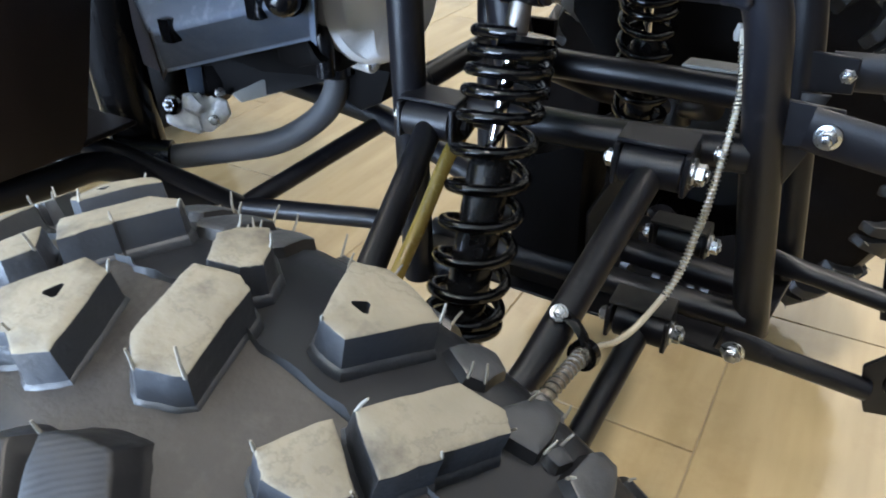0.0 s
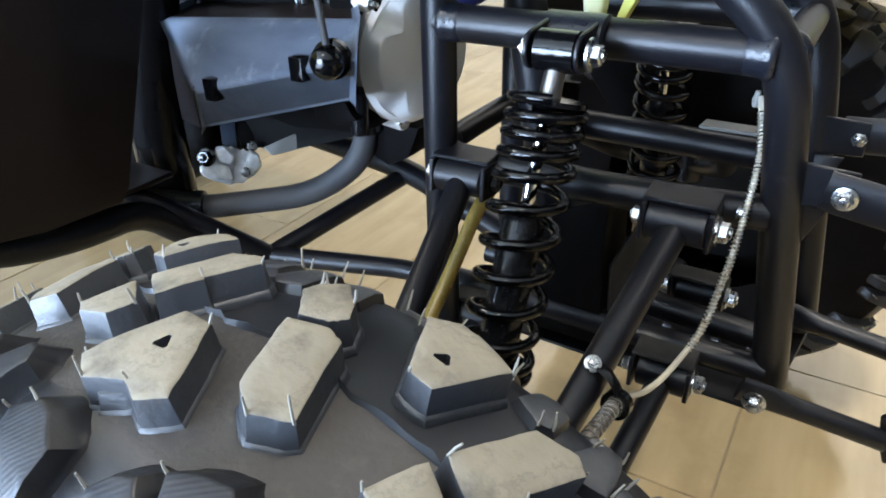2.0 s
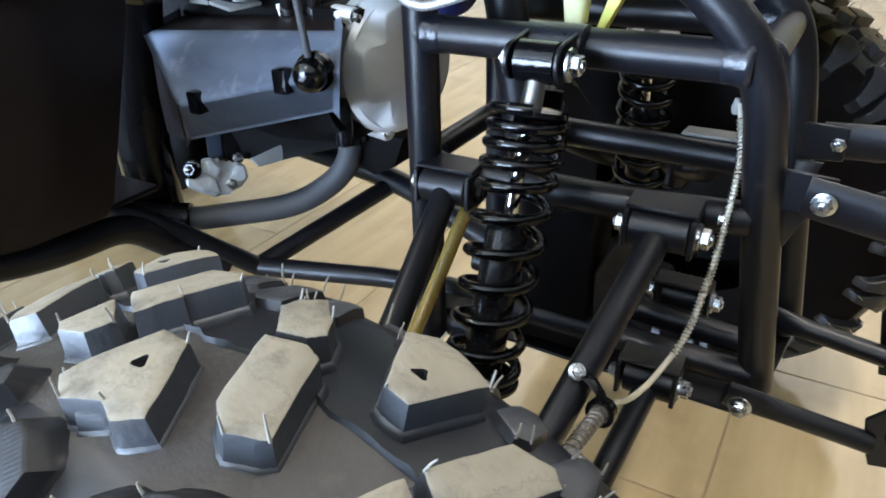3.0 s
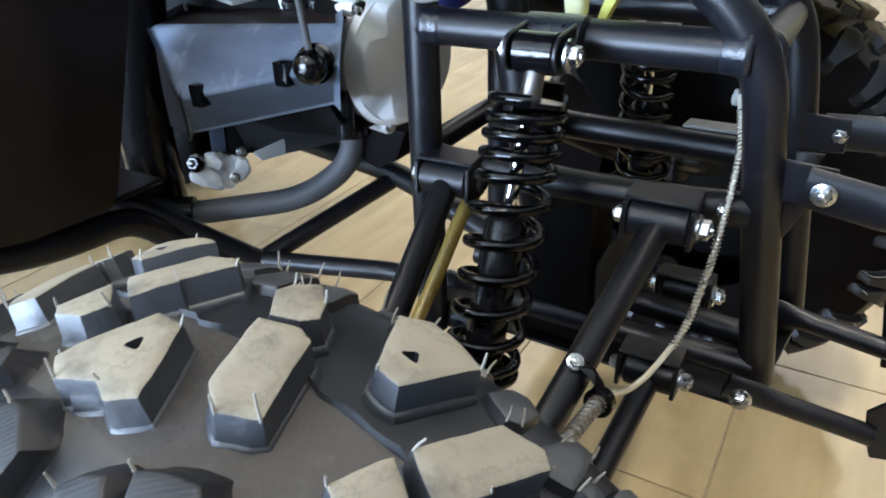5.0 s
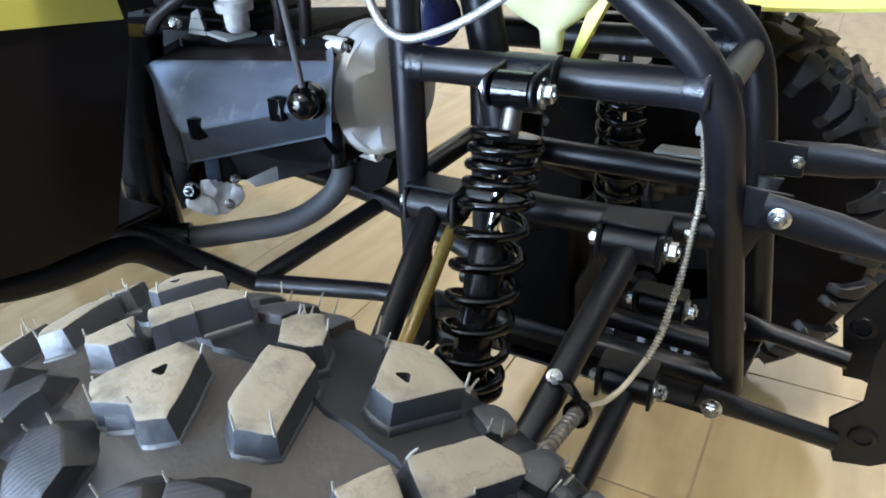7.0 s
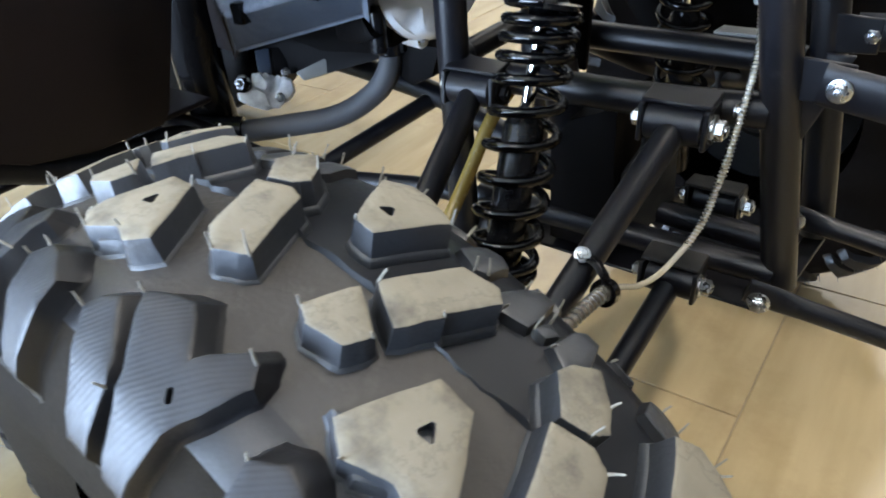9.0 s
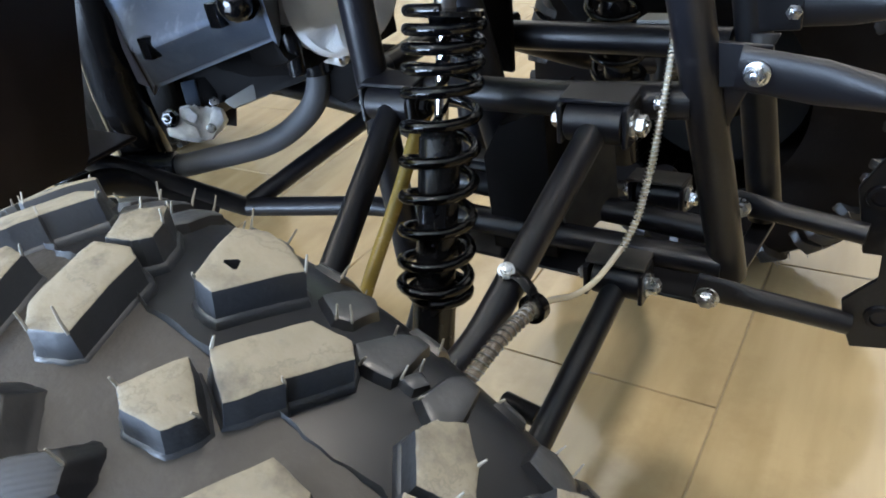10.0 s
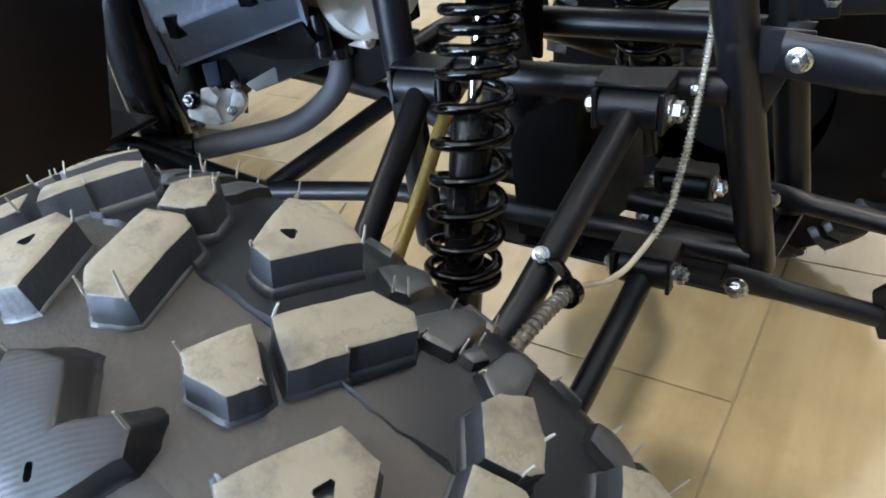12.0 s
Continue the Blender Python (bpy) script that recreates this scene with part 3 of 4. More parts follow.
def grown(poly, d, flank=0.0):
    """The outline pushed out by d millimetres along its own normals, and by flank more towards the tyre's middle."""
    flat = [(a * DEG, v) for a, v in poly]
    area = sum(p[0] * q[1] - q[0] * p[1] for p, q in zip(flat, flat[1:] + flat[:1]))
    turn, out, n = (1 if area > 0 else -1), [], len(flat)
    for k in range(n):
        (x0, y0), (x1, y1) = flat[k - 1], flat[(k + 1) % n]
        dx, dy = x1 - x0, y1 - y0
        ln = math.hypot(dx, dy) or 1
        out.append(((flat[k][0] + turn * d * dy / ln) / DEG, flat[k][1] - turn * d * dx / ln + flank * max(0.0, -turn * dx / ln)))
    return out


def inside(p, loop):
    """Whether a flat point lies within a closed outline."""
    hit, n = False, len(loop)
    for k in range(n):
        (x0, y0), (x1, y1) = loop[k - 1], loop[k]
        if (y0 > p[1]) != (y1 > p[1]) and p[0] < (x1 - x0) * (p[1] - y0) / (y1 - y0) + x0:
            hit = not hit
    return hit


def lug_mesh(name, poly, height, hole=None, finish=""):
    """A tread block: corners (degrees, millimetres), drafted sides on a foot ledge, worn rim, dusty top."""
    bm = bmesh.new()
    rnd = random.Random(len(poly) * 31 + int(poly[0][1] * 10))
    cuts = 3 if finish == "plain" else 5
    ragged = 0.5 if finish else 1.0
    poly = [(a + (c - a) * k / cuts + rnd.uniform(-0.045, 0.045) * ragged, b + (d - b) * k / cuts + rnd.uniform(-0.25, 0.25) * ragged) for (a, b), (c, d) in zip(poly, poly[1:] + poly[:1]) for k in range(cuts)]
    # the top: filled flat with points between, then laid over the tyre's curve
    if hole:
        hole = [(a + (c - a) * k, b + (d - b) * k) for (a, b), (c, d) in zip(hole, hole[1:] + hole[:1]) for k in (0.18, 0.82)]
    rim2 = [Vector((a * DEG, v)) for a, v in grown(poly, -0.5)]
    hole2 = [Vector((a * DEG, v)) for a, v in hole or ()]
    core = [(a * DEG, v) for a, v in grown(poly, -2.0)]
    lo, hi = [min(p[i] for p in rim2) for i in (0, 1)], [max(p[i] for p in rim2) for i in (0, 1)]
    grid = [Vector((lo[0] + 4.5 * i + rnd.uniform(-0.4, 0.4), lo[1] + 4.5 * j + rnd.uniform(-0.4, 0.4))) for i in range(int((hi[0] - lo[0]) / 4.5) + 1) for j in range(int((hi[1] - lo[1]) / 4.5) + 1)]
    grid = [p for p in grid if inside(p, core) and not (hole2 and inside(p, hole2))]
    n, m = len(rim2), len(hole2)
    ends = [(k, (k + 1) % n) for k in range(n)] + [(n + k, n + (k + 1) % m) for k in range(m)]
    spots, _, tris, source, _, _ = delaunay_2d_cdt(rim2 + hole2 + grid, ends, [list(range(n))], 1, 1e-5)
    low = finish == "plain"    # knobs of the inner shoulder stand on its rounder curve
    verts = [bm.verts.new(tread_point(p.x / DEG, p.y / 1000, height, low)) for p in spots]
    at = {k: verts[i] for i, ks in enumerate(source) for k in ks}
    rim, edge_of_hole = [at[k] for k in range(n)], [at[n + k] for k in range(m)]
    for t in tris:
        mid = sum((spots[k] for k in t), Vector((0, 0))) / len(t)
        if not (hole2 and inside(mid, hole2)):
            bm.faces.new([verts[k] for k in t]).material_index = 1

    def ring(d, lift):
        flank = 6.5 * max(0.0, 1 - max(lift, 0) / height) if finish == "ribbed" else 0.0
        return [bm.verts.new(tread_point(a, v / 1000, lift, low)) for a, v in grown(poly, d, flank)]

    if finish == "plain":
        steps = ((2.6, -0.0045), (2.2, -0.001), (1.6, 0.0002), (0.5, height - 0.0012), (0.2, height - 0.0004))
    elif finish == "ribbed":
        steps = ((3.4, -0.004), (2.9, -0.0008), (2.3, 0.0003), (1.8, 0.0010), (1.4, 0.0026), (0.5, height - 0.0010), (0.25, height - 0.0003))
    else:
        steps = ((3.9, -0.005), (3.5, -0.0015), (3.0, -0.0001), (2.5, 0.0007), (1.8, 0.0012), (1.4, 0.0028), (0.55, height - 0.0012), (0.3, height - 0.0004))
    rings = [ring(d, lift) for d, lift in steps] + [rim]
    for a, b in zip(rings, rings[1:]):
        for k in range(len(poly)):
            f = bm.faces.new((a[k], a[(k + 1) % len(a)], b[(k + 1) % len(a)], b[k]))
            f.material_index = 1 if b is rim else 0
    if hole:
        pit = [bm.verts.new(tread_point(a, v / 1000, height - 0.0045)) for a, v in hole]
        bm.faces.new(pit)
        for k in range(m):
            bm.faces.new((edge_of_hole[k], edge_of_hole[(k + 1) % m], pit[(k + 1) % m], pit[k]))
    return mesh_of(name, bm, {"": (M_RUBBER, M_DUST), "ribbed": (M_SHOULDER, M_RIBBED), "plain": (M_SHOULDER, M_INNER), "step": (M_RUBBER, M_RUBBER)}[finish], 35)


# the tread repeats at a pitch that is a little wider on one half of the tyre
PITCH = 28.9
UNITS = [PITCH * k for k in range(-3, 4)] + [3 * PITCH + (360 - 6 * PITCH) / 6 * k for k in range(1, 6)]
HEIGHT, SHOULDER = 0.0115, 0.0095
# corners of the blocks of one repeat: degrees round the wheel, millimetres across it
BLOCKS = {
    "c": ([(2.9, 6.5), (5.8, 11), (7.3, 9), (10.1, -20), (7.6, -26), (5.4, -20)], None, HEIGHT, ""),
    "s": ([(1.0, 21), (1.4, 27), (2.9, 32), (4.9, 26), (5.9, 19), (5.2, 14), (3.1, 10.5)], None, HEIGHT, ""),
    "e": ([(12.0, 15), (9.4, 38), (11.2, 44), (13.4, 43.5), (16.6, 38.5), (14.0, 14)], [(12.0, 24.5), (13.0, 29), (13.7, 24)], HEIGHT, ""),
    "f": ([(15.8, -21.7), (17.2, -4.7), (20.7, -13.9), (19.9, -22.4), (17.2, -25.1)], None, HEIGHT, ""),
    "d": ([(17.7, 0.5), (20.4, 25.8), (23.2, 28.5), (24.1, 25), (22.25, 7.0), (22.5, 6.3), (21.1, -7.5)], None, HEIGHT, ""),
    "p": ([(-5.8, -37), (-3.4, -9.2), (-0.7, -9.4), (1.2, -22), (2.9, -34), (1.2, -39.5), (-0.8, -36.5), (-3.8, -42)], [(-2.2, -25.5), (-1.8, -18.5), (-0.7, -24.5)], HEIGHT, ""),
    "q": ([(-6.6, -34.5), (-4.0, -30), (-0.4, -35.8), (-2.6, -42)], None, 0.0065, "step"),
    "wedge": ([(3.2, -58.5), (4.2, -53.5), (5.5, -51.5), (8.1, -60), (9.8, -66.5), (10.0, -78), (7.2, -78), (5.1, -66)], None, SHOULDER, "ribbed"),
    "ell": ([(6.8, -47), (8.4, -43.0), (10.5, -40.5), (11.3, -43), (13.7, -51.5), (14.7, -47), (16.2, -40.3), (17.2, -41), (18.2, -46), (17.0, -57), (15.8, -65), (15.0, -78), (12.4, -78), (11.2, -67), (9.0, -57)], [(13.9, -58.3), (14.3, -57.0), (15.0, -60.1), (14.6, -61.4)], SHOULDER, "ribbed"),
    "loz": ([(-7.6, -56), (-5.6, -51.5), (-3.8, -52.5), (-1.5, -58.5), (-1.4, -66), (-2.6, -78), (-5.6, -78), (-6.9, -66)], None, SHOULDER, "ribbed"),
    "ib": ([(-6.4, 35), (-5.3, 47), (-4.4, 54), (-3.2, 54), (-2.8, 41), (-2.8, 33.5), (-5.1, 30.5)], None, 0.0038, "plain"),
    "ix": ([(-5.6, 61), (-5.2, 76), (-2.6, 76), (-2.8, 60)], None, 0.0026, "plain"),
    "iy": ([(3.4, 60), (3.8, 76), (6.4, 76), (6.0, 61)], None, 0.0026, "plain"),
    "iz": ([(12.6, 60), (13.0, 76), (15.8, 76), (15.2, 60)], None, 0.0026, "plain"),
    "ic": ([(-2.5, 36.5), (-2.0, 43), (-0.9, 41.5), (-1.4, 36.5)], None, 0.003, "plain"),
    "id": ([(-0.6, 35), (-0.3, 47.5), (0.4, 54), (1.7, 54), (2.4, 39), (1.3, 31)], None, 0.0038, "plain"),
    "ie": ([(7.5, 46), (7.6, 55), (9.0, 58), (10.8, 55), (12.3, 45), (10.6, 45)], None, 0.0034, "plain"),
    "ia": ([(17.5, 42.5), (18.2, 54), (19.6, 57), (21.0, 52), (20.8, 41), (19.8, 38.5)], None, 0.0034, "plain"),
}


def parting(a, phase):
    """How far the mould's parting line lies off the tyre's middle at a degrees round it."""
    off = (a - phase - 2.5 + PITCH / 2) % PITCH - PITCH / 2
    return 0.0028 + 0.0032 * math.exp(-(off / 5) ** 2)


def tread_ring(v, r, k, segs, phase):
    a = 360 * k / segs
    if v is None:
        v = parting(a, phase) + (0.0007 if r < 0.251 else 0.0)
    return Vector((r * math.sin(radians(a)), v, r * math.cos(radians(a))))


def wheel(centre, turn, phase, label, side):
    rot = pose(*centre, 0, 0, turn)
    bm = bmesh.new()
    prof = [(-0.072, 0.135), (-0.08, 0.155), (-0.084, 0.18), (-0.083, 0.200), (-0.076, 0.222), (-0.065, 0.238), (-0.05, 0.2465), (-0.044, 0.248), (-0.03, 0.251), (-0.006, 0.2523)]
    prof += [(None, 0.2523), (None, 0.2500), *INNER[1:]]
    # the two mould halves do not meet level: the inner half lies lower past the parting line
    segs = 252
    lines = [[tread_ring(v, r, k, segs, phase) for k in range(segs)] for v, r in prof]
    rings = [[bm.verts.new(p) for p in line] for line in lines]
    inner = [v for v, r in prof].index(None)
    for a, b in zip(rings, rings[1:]):
        for k in range(segs):
            f = bm.faces.new((a[k], a[(k + 1) % segs], b[(k + 1) % segs], b[k]))
            mid = f.calc_center_median()
            f.material_index = 2 if abs(mid.y) > 0.066 else 1 if mid.y < -0.038 else 3 if a is not rings[0] and rings.index(a) >= inner else 0
    tyre = new("tyre", mesh_of("tyre", bm, (M_CARCASS, M_SHOULDER, side, M_INNERHALF), 60))
    tyre.parent = quad
    tyre.matrix_parent_inverse = origin_of(quad).inverted()
    tyre.matrix_basis = rot
    tagged(tyre, label)
    bm = bmesh.new()
    lathe(bm, (0, 0.07, 0), (0, -1, 0), [(0, 0.13), (0.002, 0.138), (0.012, 0.138), (0.016, 0.127), (0.06, 0.12), (0.075, 0.12), (0.078, 0.06), (0.098, 0.045), (0.10, 0.02)], 48)
    rim = new("rim", mesh_of("rim", bm, M_RIM, 40))
    rim.parent = tyre
    hairs = bmesh.new()
    rnd = random.Random(5)
    for unit in UNITS:
        for key, mesh in LUGS.items():
            theta = phase + unit
            ob = new("tread_lug", mesh)
            ob.parent = tyre
            ob.matrix_basis = pose(0, 0, 0, 0, theta, 0)
            corners, hole, high, finish = BLOCKS[key]
            for a, v in rnd.sample(corners, 2):
                low = finish == "plain"
                p = tread_point(theta + a, v / 1000, high - 0.001, low)
                q = tread_point(theta + a, v / 1000, high + rnd.uniform(0.003, 0.008), low) + Vector([rnd.uniform(-0.002, 0.002) for _ in range(3)])
                sweep(hairs, [p, (p + q) / 2 + Vector([rnd.uniform(-0.0003, 0.0003) for _ in range(3)]), q], lambda s: 0.0006 - 0.00025 * s, 5)
    hair = new("moulding_hairs", mesh_of("moulding_hairs", hairs, M_HAIR, 60))
    hair.parent = tyre
    tagged(hair, "fine rubber moulding hairs on the tread", kind="stuff")
    seam = bmesh.new()
    n, rows = 330, []
    for k in range(n):
        a = 360 * k / n
        w = parting(a, phase) + 0.0002 + rnd.choice((-0.0008, 0.0, 0.0007)) + rnd.uniform(-0.0003, 0.0003)
        lift = 0.0010 + rnd.uniform(0, 0.0023)
        rows.append([seam.verts.new(tread_point(a, w + d, h)) for d, h in ((-0.0007, -0.001), (0, lift), (0.0008, -0.001))])
    for k in range(n):
        for j in (0, 1):
            seam.faces.new((rows[k][j], rows[k][j + 1], rows[(k + 1) % n][j + 1], rows[(k + 1) % n][j]))
    line = new("mould_seam", mesh_of("mould_seam", seam, M_RUBBER, 60))
    line.parent = tyre
    return tyre


LUGS = {}
for key, (poly, hole, high, finish) in BLOCKS.items():
    LUGS[key] = lug_mesh("tread_lug", poly, high, hole, finish)
PHASE = 0.0
wheel(HUB, STEER, PHASE, "knobbly black rubber tyre with dusty tread blocks", M_SIDENEAR)
wheel((0.122, 1.03, HUB[2]), STEER, 9.0, "knobbly black rubber tyre with dusty tread blocks", M_SIDESHADE)
wheel((-1.17, 0.09, 0.265), 0, 4.0, "knobbly black rubber rear tyre", M_SIDESHADE)
wheel((-1.17, 2 * MID - 0.09, 0.265), 180, 4.0, "knobbly black rubber rear tyre", M_SIDESHADE)

# ---------------------------------------------------------------- engine bay and bodywork
# black plastic box with a folded face
bm = bmesh.new()
fold = [(-0.285, 0.535, 0.538), (-0.269, 0.485, 0.534), (-0.201, 0.445, 0.491), (-0.224, 0.466, 0.448), (-0.290, 0.53, 0.440)], [(-0.100, 0.535, 0.552), (-0.060, 0.485, 0.550), (-0.033, 0.445, 0.535), (-0.054, 0.466, 0.498), (-0.110, 0.53, 0.490)]
left, right = ([bm.verts.new(p) for p in side] for side in fold)
for k in range(5):
    bm.faces.new((left[k], left[(k + 1) % 5], right[(k + 1) % 5], right[k]))
bm.faces.new(left)
bm.faces.new(right[::-1])
bm.normal_update()
# upper face lighter, lower face darker: the fall of light is in the colours
for f in bm.faces:
    mid = f.calc_center_median()
    f.material_index = 0 if mid.y < 0.475 and mid.z > 0.505 and len(f.verts) == 4 else 1 if f.normal.z > 0.9 or mid.y > 0.50 or len(f.verts) == 5 else 2
bevelled(bm, 0.0045, 3)
bm.normal_update()
for f in bm.faces:
    if f.normal.x > 0.72:
        f.material_index = 1
part("side_box", bm, (M_BOX, M_PLASTIC, M_SHADEDBOX), quad, "dusty black plastic side box with clips")
# the box's return at its rear end
bm = bmesh.new()
ends = [bm.verts.new(p) for p in ((-0.269, 0.487, 0.533), (-0.203, 0.448, 0.491), (-0.226, 0.469, 0.448), (-0.264, 0.48, 0.447), (-0.251, 0.47, 0.484))]
for a, b, c in ((0, 1, 4), (1, 2, 4), (2, 3, 4)):
    bm.faces.new((ends[a], ends[b], ends[c]))
bmesh.ops.solidify(bm, geom=list(bm.faces), thickness=0.003)
part("box_end", bm, M_PLASTIC, quad)
for c in ((-0.178, 0.446, 0.495), (-0.086, 0.446, 0.522)):
    part("clip", bevelled(box(bmesh.new(), (c[0] - 0.006, c[1] - 0.004, c[2] - 0.009), (c[0] + 0.006, c[1] + 0.008, c[2] + 0.009)), 0.003), M_GLOSS, quad)
# castings round the box, the bay's shade in their colour: the drive case, the gearbox foot and the rear case
part("drive_case", bevelled(slab(bmesh.new(), [(-0.112, 0.515, 0.452), (-0.078, 0.515, 0.456), (-0.064, 0.515, 0.50), (-0.066, 0.515, 0.56), (-0.112, 0.515, 0.56)], (0, 0.045, 0)), 0.006), M_SHADECAST, quad, "dark cast drive case")
part("side_plate", bevelled(slab(bmesh.new(), [(-0.119, 0.49, 0.545), (-0.098, 0.49, 0.548), (-0.091, 0.49, 0.515), (-0.089, 0.49, 0.486), (-0.072, 0.49, 0.472), (-0.096, 0.49, 0.465), (-0.116, 0.49, 0.467), (-0.117, 0.49, 0.50)], (0, 0.02, 0)), 0.005), M_SHADECAST, quad)
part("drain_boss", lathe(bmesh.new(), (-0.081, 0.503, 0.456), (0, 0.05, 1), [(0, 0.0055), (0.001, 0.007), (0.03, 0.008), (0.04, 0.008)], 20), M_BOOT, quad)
part("gearbox_foot", bevelled(slab(bmesh.new(), [(-0.135, 0.575, 0.412), (-0.108, 0.575, 0.398), (-0.084, 0.575, 0.410), (-0.072, 0.575, 0.44), (-0.128, 0.575, 0.44)], (0, 0.05, 0)), 0.004), M_SHADECAST, quad)
part("rear_case", bevelled(slab(bmesh.new(), [(-0.47, 0.53, 0.335), (-0.335, 0.53, 0.352), (-0.292, 0.53, 0.385), (-0.285, 0.53, 0.43), (-0.47, 0.53, 0.44)], (0, 0.10, 0)), 0.01), M_SHADECAST, quad, "dark rear crankcase")
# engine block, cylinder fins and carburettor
part("engine_block", bevelled(slab(bmesh.new(), [(-0.44, 0.535, 0.41), (-0.12, 0.56, 0.43), (-0.10, 0.56, 0.50), (-0.13, 0.55, 0.56), (-0.44, 0.53, 0.545)], (0, 0.13, 0)), 0.012), M_SHADECAST, quad, "dark cast engine block")
for k in range(5):
    part("cooling_fin", bevelled(box(bmesh.new(), (-0.32, 0.53, 0.553 + 0.010 * k), (-0.20, 0.64, 0.557 + 0.010 * k)), 0.0015, 1), M_SHADECAST, quad)
part("carburettor", lathe(bmesh.new(), (-0.196, 0.53, 0.556), (0, -0.05, 1), [(0, 0.004), (0.001, 0.008), (0.004, 0.0105), (0.018, 0.011), (0.019, 0.016), (0.027, 0.017), (0.029, 0.013), (0.05, 0.013)], 28), M_CASTING, quad, "small silver carburettor bowl")
part("engine_bracket", bevelled(slab(bmesh.new(), [(-0.262, 0.53, 0.551), (-0.252, 0.53, 0.570), (-0.243, 0.53, 0.574), (-0.238, 0.53, 0.550)], (0, 0.004, 0.001)), 0.001), M_GREYPL, quad)
part("engine_bracket", bevelled(slab(bmesh.new(), [(-0.232, 0.525, 0.552), (-0.205, 0.522, 0.548), (-0.185, 0.540, 0.552), (-0.214, 0.545, 0.556)], (0, 0, 0.003)), 0.001), M_GREYPL, quad)
part("engine_bracket", bevelled(slab(bmesh.new(), [(-0.161, 0.53, 0.556), (-0.150, 0.53, 0.557), (-0.144, 0.53, 0.537), (-0.155, 0.53, 0.536)], (0.001, 0.004, 0)), 0.001), M_ALU, quad)
part("engine_bolt", bolt_mesh((-0.275, 0.53, 0.560), (0.6, -0.7, 0.3), 0.004), M_STEEL, quad)
part("engine_cap", lathe(bmesh.new(), (-0.30, 0.55, 0.57), (0.2, -0.3, 1), [(0, 0.02), (0.01, 0.022), (0.012, 0.017), (0.03, 0.016)], 24), M_SHADECAST, quad)
for pts in ([(-0.15, 0.53, 0.545), (-0.14, 0.525, 0.575), (-0.16, 0.53, 0.65)], [(-0.13, 0.54, 0.545), (-0.122, 0.535, 0.58), (-0.13, 0.54, 0.65)], [(-0.28, 0.50, 0.55), (-0.25, 0.49, 0.575), (-0.20, 0.50, 0.60), (-0.15, 0.52, 0.66)]):
    part("engine_hose", tube(pts, 0.0055, 0.02), M_PLASTIC, quad)
    bm = lathe(bmesh.new(), pts[0], Vector(pts[1]) - Vector(pts[0]), [(0.006, 0.0063), (0.011, 0.0063)], 16)
    part("hose_clip", bm, M_STEEL, quad)


part("sump", bevelled(slab(bmesh.new(), [(-0.34, 0.535, 0.415), (-0.30, 0.54, 0.395), (-0.20, 0.55, 0.405), (-0.11, 0.57, 0.432), (-0.11, 0.57, 0.45), (-0.34, 0.535, 0.45)], (0, 0.11, 0)), 0.004), M_SHADECAST, quad)


# silver engine cover: a scalloped dome on a bolted flange
def lobed(centre, axis, rows, lobes, depth, segs=72):
    """A turned shape whose near side is pressed in between the lobes."""
    bm, m, rings = bmesh.new(), frame_at(centre, axis), []
    for h, r, share in rows:
        ring = []
        for k in range(segs):
            a = 2 * math.pi * k / segs
            q = r * (1 - share * depth * max(0.0, math.cos(lobes * (a - math.pi / 4))) ** 2 * (1 if math.cos(a) < 0 else 0))
            ring.append(bm.verts.new(m @ Vector((q * math.cos(a), q * math.sin(a), h))))
        rings.append(ring)
    for a, b in zip(rings, rings[1:]):
        for k in range(segs):
            bm.faces.new((a[k], a[(k + 1) % segs], b[(k + 1) % segs], b[k]))
    bm.faces.new(rings[0][::-1])
    bm.faces.new(rings[-1])
    return bm


COVER, FACE = Vector((-0.083, 0.560, 0.512)), Vector((0.97, -0.24, 0.0))
cover = part("engine_cover", lobed(COVER, FACE, [(0.0150, 0.0545, 0), (0.0152, 0.0565, 0), (0.0165, 0.0570, 0), (0.0235, 0.0565, 0), (0.0245, 0.0555, 0), (0.0285, 0.0530, 0.0), (0.0287, 0.0528, 0.15), (0.0355, 0.0485, 0.9), (0.0362, 0.0475, 1.0), (0.0367, 0.046, 1.0), (0.0369, 0.02, 0.4)], 4, 0.30, 96), M_ALU, quad, "silver cast-aluminium engine cover", 24)
part("flange", lathe(bmesh.new(), COVER, FACE, [(0, 0.055), (0.001, 0.0565), (0.0115, 0.0570), (0.0125, 0.0560), (0.0128, 0.053)], 64), M_ALU, cover)
part("gasket", lathe(bmesh.new(), COVER, FACE, [(0.012, 0.050), (0.0122, 0.0545), (0.0152, 0.0545), (0.0155, 0.050)], 64), M_SHADECAST, cover)
for k in (48, 165, 283):
    a = radians(k)
    side = FACE.cross(Vector((0, 0, 1))).normalized()
    c = COVER + side * (0.057 * math.cos(a)) + Vector((0, 0, 0.057 * math.sin(a)))
    part("boss", lathe(bmesh.new(), c, FACE, [(-0.002, 0.007), (0.020, 0.007), (0.022, 0.006)], 16), M_ALU, cover)
    part("cover_bolt", bolt_mesh(c + FACE * 0.021, FACE, 0.0036), M_STEEL, cover)
# matt exhaust pipe
part("exhaust_pipe", tube([(-0.268, 0.4815, 0.3585), (-0.255, 0.490, 0.358), (-0.175, 0.545, 0.366), (-0.128, 0.572, 0.405), (-0.128, 0.575, 0.47)], 0.0115, 0.03), M_PIPE, quad, "matt grey exhaust pipe")
part("exhaust_joint", lathe(bmesh.new(), (-0.262, 0.4855, 0.3585), (-0.83, -0.55, 0.05), [(0, 0.0128), (0.001, 0.015), (0.10, 0.018), (0.12, 0.014)], 20), M_BOOT, quad, "black rubber exhaust joint")
